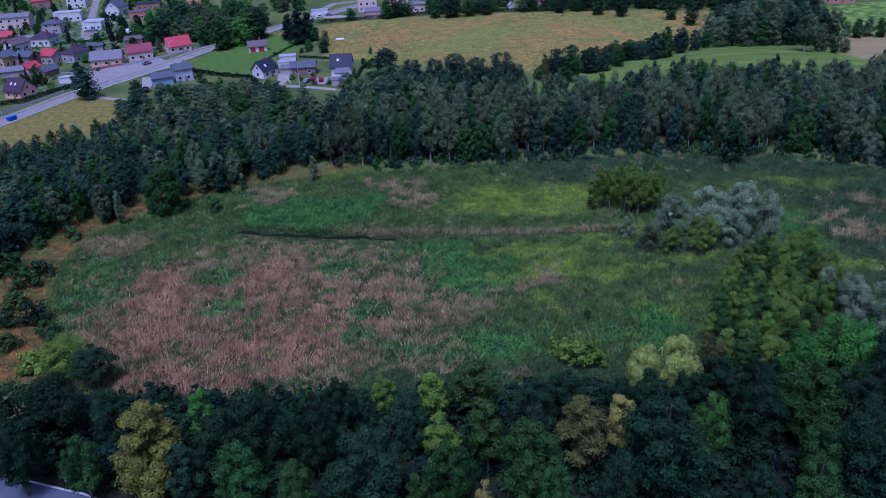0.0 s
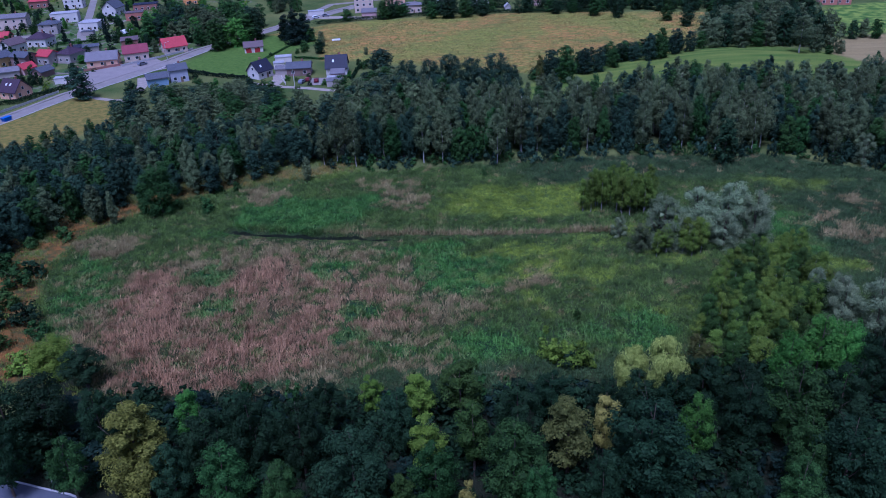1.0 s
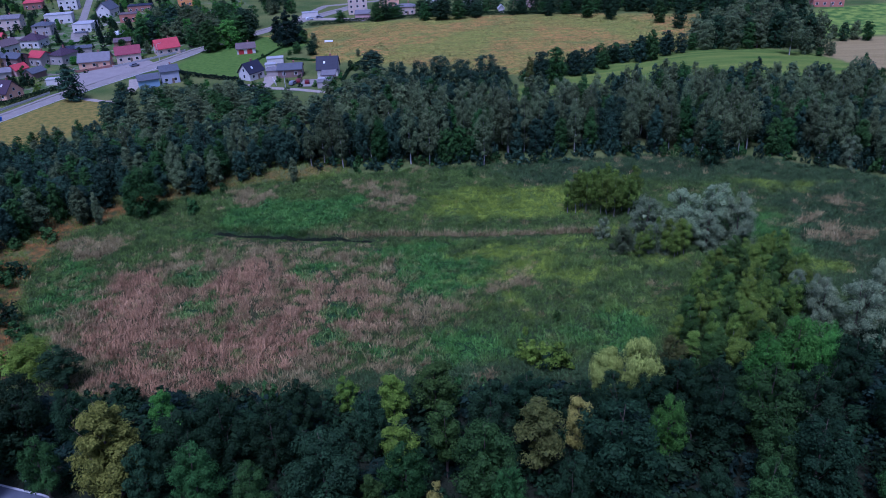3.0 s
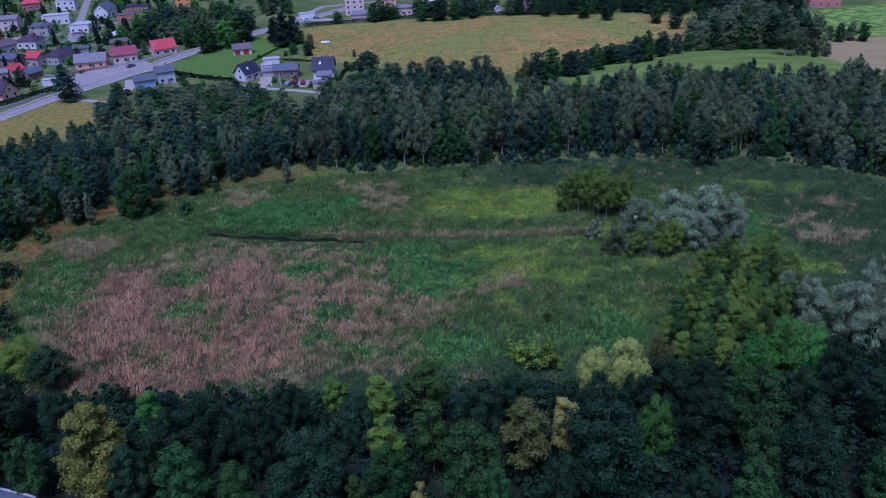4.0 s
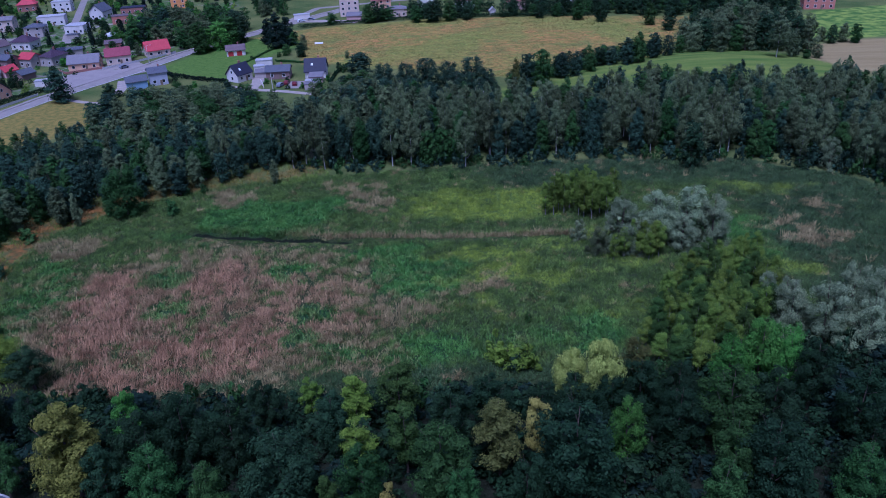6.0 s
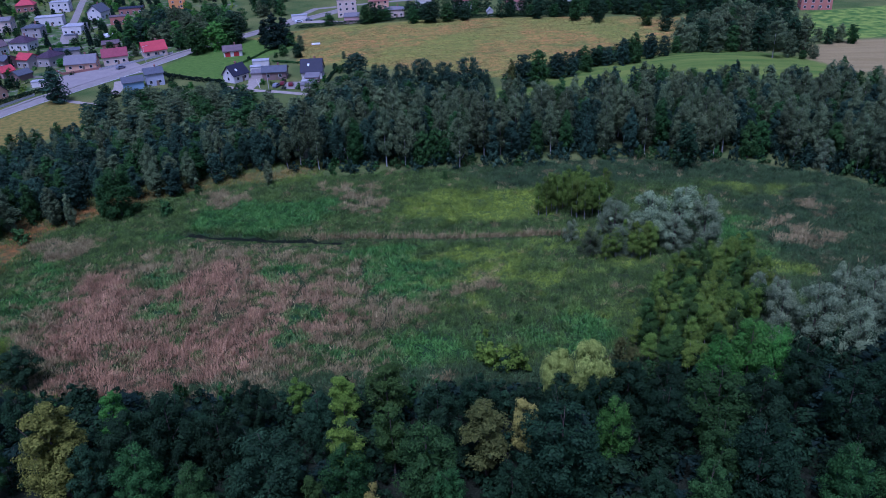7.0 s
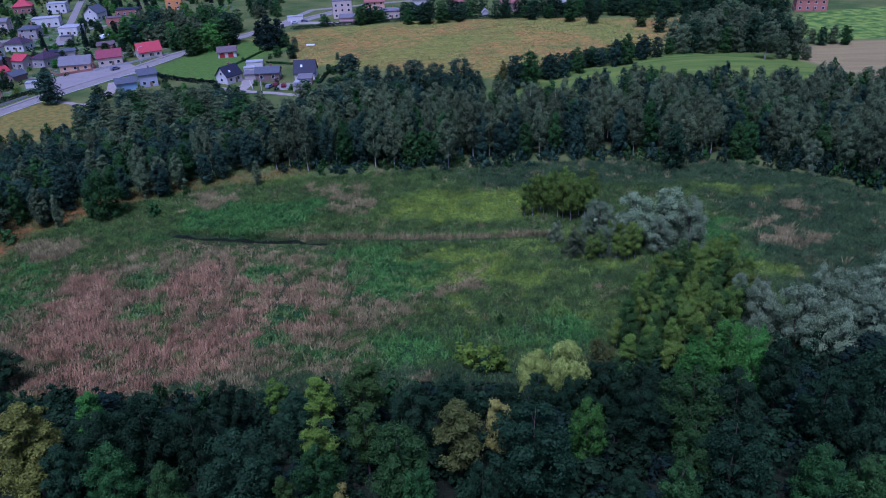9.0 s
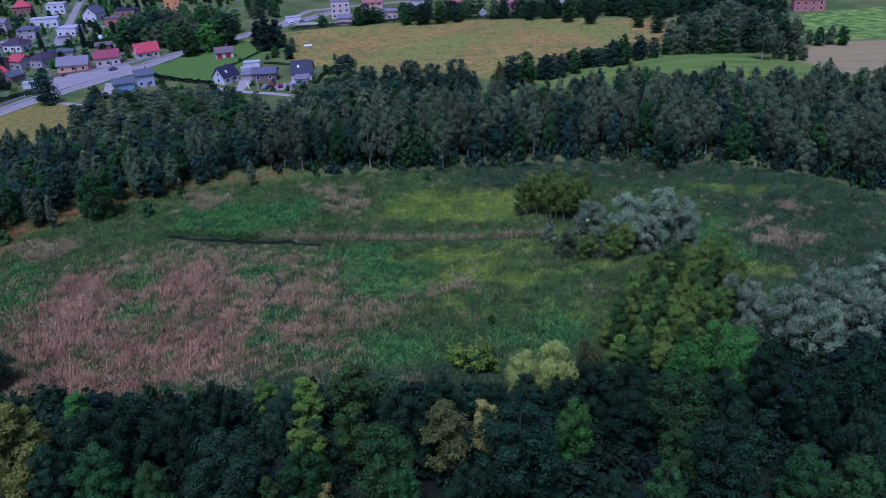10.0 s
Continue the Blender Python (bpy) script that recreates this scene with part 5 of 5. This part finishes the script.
SHEDS = [
    (-165, 380, 8, 5, 2.6, 3.2, 20, "grey", "slate", "lean", "grey garden shed behind the houses"),
    (-172, 378, 7, 6, 2.8, 3.4, 20, "brown", "black", "lean", "dark garden shed behind the houses"),
    (-149, 389, 9, 6, 3.2, 4.2, 18, "brick", "brown", "lean", "red shed with a dark roof"),
    (-178, 340, 7, 6, 3.0, 5.2, 60, "pink", "red", "gable", "small pink shed with a red roof behind the houses"),
    (-168, 334, 8, 6, 2.8, 4.6, 66, "brown", "slate", "gable", "brown shed with a grey roof"),
    (-154, 320, 6, 4, 2.5, 2.7, 10, "white", "pale", "flat", "white lean-to roof beside the gardens"),
    (-184, 336, 10, 6, 2.8, 4.4, 20, "grey", "grey", "gable", "grey outbuilding behind the houses"),
    (-110.5, 309, 9, 7.5, 3.6, 5.4, 24, "blue", "slate", "gable", "light blue annexe with a slate roof"),
    (-64, 338, 8, 5, 2.6, 2.8, 8, "white", "pale", "flat", "pale flat-roofed garage beside gardens"),
    (-64.3, 328, 5, 4, 2.3, 2.5, 8, "white", "pale", "flat", "small white-roofed shed behind the houses"),
    (-61, 317, 6, 5, 2.6, 3.2, 2, "grey", "grey", "lean", "grey lean-to shed behind the houses"),
    (-36.8, 305.3, 6, 5, 2.7, 3.6, 0, "pink", "grey", "lean", "porch with a grey roof before the house"),
    (-36.8, 294.5, 7, 4, 2.5, 2.7, 0, "grey", "grey", "flat", "low grey garage beside the gardens"),
    (-37.5, 299.8, 6.5, 3, 2.4, 2.6, 0, "white", "pale", "flat", "pale carport roof beside the gardens"),
    (-32, 432, 9, 7, 3.4, 4.6, 0, "pink", "grey", "lean", "low annexe of the apartment house"),
    (44, 431, 4, 3.5, 2.6, 4.4, 90, "white", "pale", "gable", "white garden hut beside the gardens"),
    (-63, 446, 10, 4, 2.8, 3.0, 10, "white", "pale", "flat", "white container building behind the houses"),
    (-182, 420, 7, 4, 2.4, 2.6, 5, "grey", "slate", "flat", "grey garden shed behind the houses"),
]
for row in SHEDS:
    house(*row, windows=False, chimney=False, name="shed", category="shed")
barn_doors = [o for o in bpy.data.objects if o.get("label", "").startswith("white barn")][0]
for dx in (-2.3, 1.6):
    part("barn_door", box(bmesh.new(), dx - 1.2, -2.72, 0, dx + 1.2, -2.62, 2.1), RED_PAINT, barn_doors, "red painted double door")


# ---- small things round the houses ----
def car(x, y, turn, mat, label):
    ob = thing("car", x, y, ground_at(x, y) + 0.1, turn, label, "car", "parked cars")
    part("body", prism(bmesh.new(), [(-2.1, 0.3), (2.1, 0.3), (2.15, 0.75), (1.2, 0.92), (0.55, 1.4), (-1.3, 1.45), (-2.0, 0.95)], "y", -0.85, 0.85), mat, ob)
    part("windows", prism(bmesh.new(), [(-1.75, 0.98), (1.0, 0.96), (0.5, 1.34), (-1.25, 1.39)], "y", -0.87, 0.87), GLASS, ob, "dark side windows")
    for wx in (-1.3, 1.3):
        for wy in (-0.8, 0.8):
            part("wheel", tube(bmesh.new(), (wx, wy - 0.1, 0.3), (wx, wy + 0.1, 0.3), 0.32, 0.32, 10), RUBBER, ob)


CAR_WHITE, CAR_GREY, CAR_RED = plain("car_white", (0.7, 0.7, 0.72), 0.3, vary=0.05), plain("car_grey", (0.2, 0.21, 0.24), 0.3, vary=0.08), plain("car_red", (0.12, 0.015, 0.02), 0.3, vary=0.08)
for row in ((-128.5, 344.5, 50, CAR_GREY, "grey car parked on the square"), (-48.5, 303, 85, CAR_RED, "dark red car in the yard"),
            (-50.5, 300, 70, CAR_GREY, "dark car in the yard"), (-45, 301, 95, CAR_RED, "red car before the house"), (-62, 436, 30, CAR_WHITE, "white car in the far yard"), (-57, 440, 10, CAR_GREY, "grey car in the far yard")):
    car(*row)


def pole(x, y, h, label, arm=True, mat=CONCRETE):
    ob = thing("utility_pole", x, y, ground_at(x, y), 20, label, "pole", "poles along the road")
    part("shaft", tube(bmesh.new(), (0, 0, -0.2), (0, 0, h), 0.16, 0.09, 8), mat, ob)
    if arm:
        part("arm", tube(bmesh.new(), (0, 0, h - 0.15), (1.6, 0, h + 0.2), 0.05, 0.04, 6), METAL, ob)
        part("lamp_head", box(bmesh.new(), 1.5, -0.14, h + 0.12, 2.1, 0.14, h + 0.28), METAL, ob)


for x, y, h in ((-159.7, 275.2, 8), (-141, 312.5, 8), (-119.5, 352, 8), (-104, 381, 8), (-171, 246, 8)):
    pole(x, y, h, "grey concrete street lamp beside the road")
pole(-53.0, 296.5, 6.5, "pale concrete pole beside the gravel lane", False)
skip = thing("skip", -152.6, 268.5, ground_at(-152.6, 268.5), 66, "blue painted steel skip beside the road", "skip")
part("tub", prism(bmesh.new(), [(-1.2, 0), (1.2, 0), (1.7, 1.4), (-1.7, 1.4)], "y", -0.9, 0.9), BLUE_STEEL, skip)
part("rim", box(bmesh.new(), -1.78, -0.98, 1.4, 1.78, 0.98, 1.48), BLUE_STEEL, skip)
trailer = thing("boat", -44.8, 376.7, ground_at(-44.8, 376.7), 5, "white upturned boat lying in the meadow", "boat")
part("hull", prism(bmesh.new(), [(-0.8, 0), (0.8, 0), (0.6, 0.5), (0, 0.7), (-0.6, 0.5)], "x", -2.0, 2.0), WHITE_PLASTIC, trailer)
for x, y in ((-164.5, 420.8), (-160.6, 421.8)):
    ob = thing("polytunnel", x, y, ground_at(x, y), 70, "small white plastic garden tunnel on grass", "polytunnel", "garden tunnels")
    part("cover", prism(bmesh.new(), [(1.4 * math.cos(math.pi * i / 8), 1.7 * math.sin(math.pi * i / 8)) for i in range(9)], "x", -2.5, 2.5), WHITE_PLASTIC, ob)
    part("door", box(bmesh.new(), -2.53, -0.5, 0, -2.5, 0.5, 1.4), METAL, ob)


def hedge(line, tall, wide, leaf, label):
    """A clipped hedge: leaf sprays over a long low body."""
    g = np.random.default_rng(len(label) + int(abs(line[0][0])))
    pts = []
    for (ax, ay), (bx, by) in zip(line, line[1:]):
        n = int(math.hypot(bx - ax, by - ay) * 55)
        k = g.random(n)
        pts.append(np.stack([ax + (bx - ax) * k, ay + (by - ay) * k], 1))
    p = np.concatenate(pts) + g.uniform(-wide / 2, wide / 2, (sum(len(q) for q in pts), 2))
    n = len(p)
    z = height(p[:, 0], p[:, 1]) + tall * np.sqrt(g.random(n)) * (0.8 + 0.35 * cloud(p[:, 0], p[:, 1], 2, 71))
    c = np.stack([p[:, 0], p[:, 1], z], 1)
    a, b = g.normal(size=(n, 3)), g.normal(size=(n, 3))
    a, b = 0.32 * a / np.linalg.norm(a, axis=1, keepdims=True), 0.22 * b / np.linalg.norm(b, axis=1, keepdims=True)
    verts = np.stack([c - a, c - b, c + a, c + b], 1).reshape(-1, 3)
    tagged(new("hedge", mesh_of("hedge", verts, np.arange(4 * n).reshape(n, 4), LEAF[leaf])), label, "hedge")


hedge([(-110, 336), (-100, 323), (-80, 312), (-74, 309)], 1.8, 1.4, "spruce", "dark clipped hedge along the lawn")
hedge([(-172, 288), (-160, 291), (-150, 308), (-146, 318)], 1.6, 2.2, "dark", "dark hedge between garden and road")
hedge([(-190, 398), (-172, 402), (-150, 416)], 1.2, 1.0, "mid", "green hedge round the garden")
hedge([(-162, 402), (-159, 416), (-157, 434)], 1.2, 0.9, "dark", "dark clipped hedge beside the garden lawn")
hedge([(-31, 300), (-30, 316), (-26, 330)], 1.4, 1.0, "dark", "dark hedge beside the white house")
hedge([(-75, 340), (-68, 362), (-62, 380)], 0.7, 0.7, "mid", "low green hedge across the lawn")
hedge([(-60, 418), (-30, 425), (0, 428), (45, 425), (95, 414)], 1.8, 3.5, "dark", "rough hedge behind the meadow")
hedge([(-36, 333), (-52, 340), (-60, 343)], 0.9, 0.8, "mid", "low hedge behind the gardens")


def wall_along(line, tall, mat, label):
    for (ax, ay), (bx, by) in zip(line, line[1:]):
        ln = math.hypot(bx - ax, by - ay)
        ob = thing("fence", (ax + bx) / 2, (ay + by) / 2, min(ground_at(ax, ay), ground_at(bx, by)), math.degrees(math.atan2(by - ay, bx - ax)), label, "fence", "garden fences")
        n = max(2, int(ln / 2.5))
        for i in range(n + 1):
            px = -ln / 2 + ln * i / n
            part("post", box(bmesh.new(), px - 0.08, -0.08, 0, px + 0.08, 0.08, tall + 0.1), mat, ob)
        for i in range(n):
            px = -ln / 2 + ln * i / n
            part("panel", box(bmesh.new(), px + 0.08, -0.03, 0.1, px + ln / n - 0.08, 0.03, tall), mat, ob)


wall_along([(-168, 262), (-156, 288), (-149, 304)], 1.0, CONCRETE, "pale concrete fence along the road")
wall_along([(-158, 345), (-152, 338), (-138, 346)], 1.1, WALLS["brick"], "brick-red garden fence before the houses")
wall_along([(-138, 344), (-124, 358), (-113, 371)], 1.0, CONCRETE, "pale garden fence along the road")
wall_along([(-57, 299), (-60, 308)], 1.3, WALLS["white"], "white garden fence beside the lane")

# skylights, a roadside post and garden bushes round the nearer houses
for label, spots in (("salmon house with a steep plum", ((-1.6, 1.9), (0.6, 1.9))), ("white house with a steep black", ((-1.2, 2.0),))):
    for ob in [o for o in bpy.data.objects if o.get("label", "").startswith(label)]:
        row = [r for r in HOUSES if r[0] == round(ob.location.x, 1)][0]
        half, eave, top = 0.44 * row[3], 0.9 * row[4], 0.88 * row[5]
        for sx, sy in spots:
            sky_light = part("skylight", box(bmesh.new(), -0.4, -0.55, 0, 0.4, 0.55, 0.08), WHITE_PLASTIC, ob, "pale roof window")
            sky_light.matrix_basis = pose(sx, -sy, top - (top - eave) * sy / half + 0.32, math.degrees(math.atan2(top - eave, half)), 0, 0)
post = thing("roadside_post", -56.2, 83.5, ground_at(-56.2, 83.5), 0, "small white plastic post on the road verge", "post")
part("shaft", box(bmesh.new(), -0.1, -0.06, 0, 0.1, 0.06, 0.95), WHITE_PLASTIC, post)
part("reflector", box(bmesh.new(), -0.06, -0.075, 0.65, 0.06, -0.06, 0.85), RED_PAINT, post)
g = random.Random(41)
for x, y, h, r in ((-57, 305, 2.4, 1.5), (-53, 303, 1.8, 1.2), (-49, 308, 2.2, 1.4), (-47, 296, 2, 1.3), (-41, 296, 2.6, 1.6), (-66, 299, 2.6, 1.7), (-72, 303, 3, 2), (-32, 305, 3, 1.9), (-95, 308, 2.6, 1.8),
                   (-97, 316, 2.2, 1.6), (-92, 303, 3.4, 2.2), (-86, 305, 2.6, 1.9), (-113, 296, 3, 2), (-30, 325, 3, 1.8), (-27, 318, 3.6, 2.2), (-72, 350, 2, 1.2), (-60, 352, 2.4, 1.6), (-57, 361, 2.2, 1.5)):
    plant("bush", g.choice(("mid", "dark", "mid", "bright")), x, y, h, r, "beside the houses", "garden bushes")
plant("bush", "fresh", -154.7, 305.6, 2.8, 2.0, "beside the garden hedge", "garden bushes")
# garden trees and bushes between the houses
SPOTS = [(row[0], row[1], 0.62 * max(row[2], row[3])) for row in HOUSES + SHEDS]
LINES = [MAIN, [(-150, 322), (-140, 337), (-126, 349)], [(-178, 400), (-189, 428), (-205, 480), (-228, 548)], [(-250, 425), (-206, 418), (-195, 404)], [(-189, 444), (-170, 462), (-140, 470), (-120, 492)]]
g = random.Random(21)
shrubs = []
for x, y in scatter([(-162, 285), (-170, 262), (-215, 300), (-250, 380), (-300, 480), (-320, 580), (-230, 600), (-120, 560), (-105, 430), (-100, 385), (-118, 378), (-150, 330)], 7.6, 22):
    if all(math.hypot(x - a, y - b) > c + 1.2 for a, b, c in SPOTS) and all(float(line_distance(np.array([x]), np.array([y]), line)[0]) > 5 for line in LINES):
        roll = g.random()
        if roll < 0.68:
            shrubs.append(("lean_low", g.choice(("mid", "dark", "blue", "fresh", "bright")), x, y, g.uniform(1.0, 2.8), g.uniform(0.9, 2.2)))
        elif roll < 0.92:
            plant("full", g.choice(("mid", "dark", "blue", "bright")), x, y, g.uniform(4, 7.5), g.uniform(1.8, 3.2), "in a village garden", "garden trees")
        else:
            plant("spruce", "spruce", x, y, g.uniform(7, 11), g.uniform(1.6, 2.4), "in a village garden", "garden trees")
thick_wood("garden_shrubs", shrubs, "green garden shrubs and beds between the village houses")
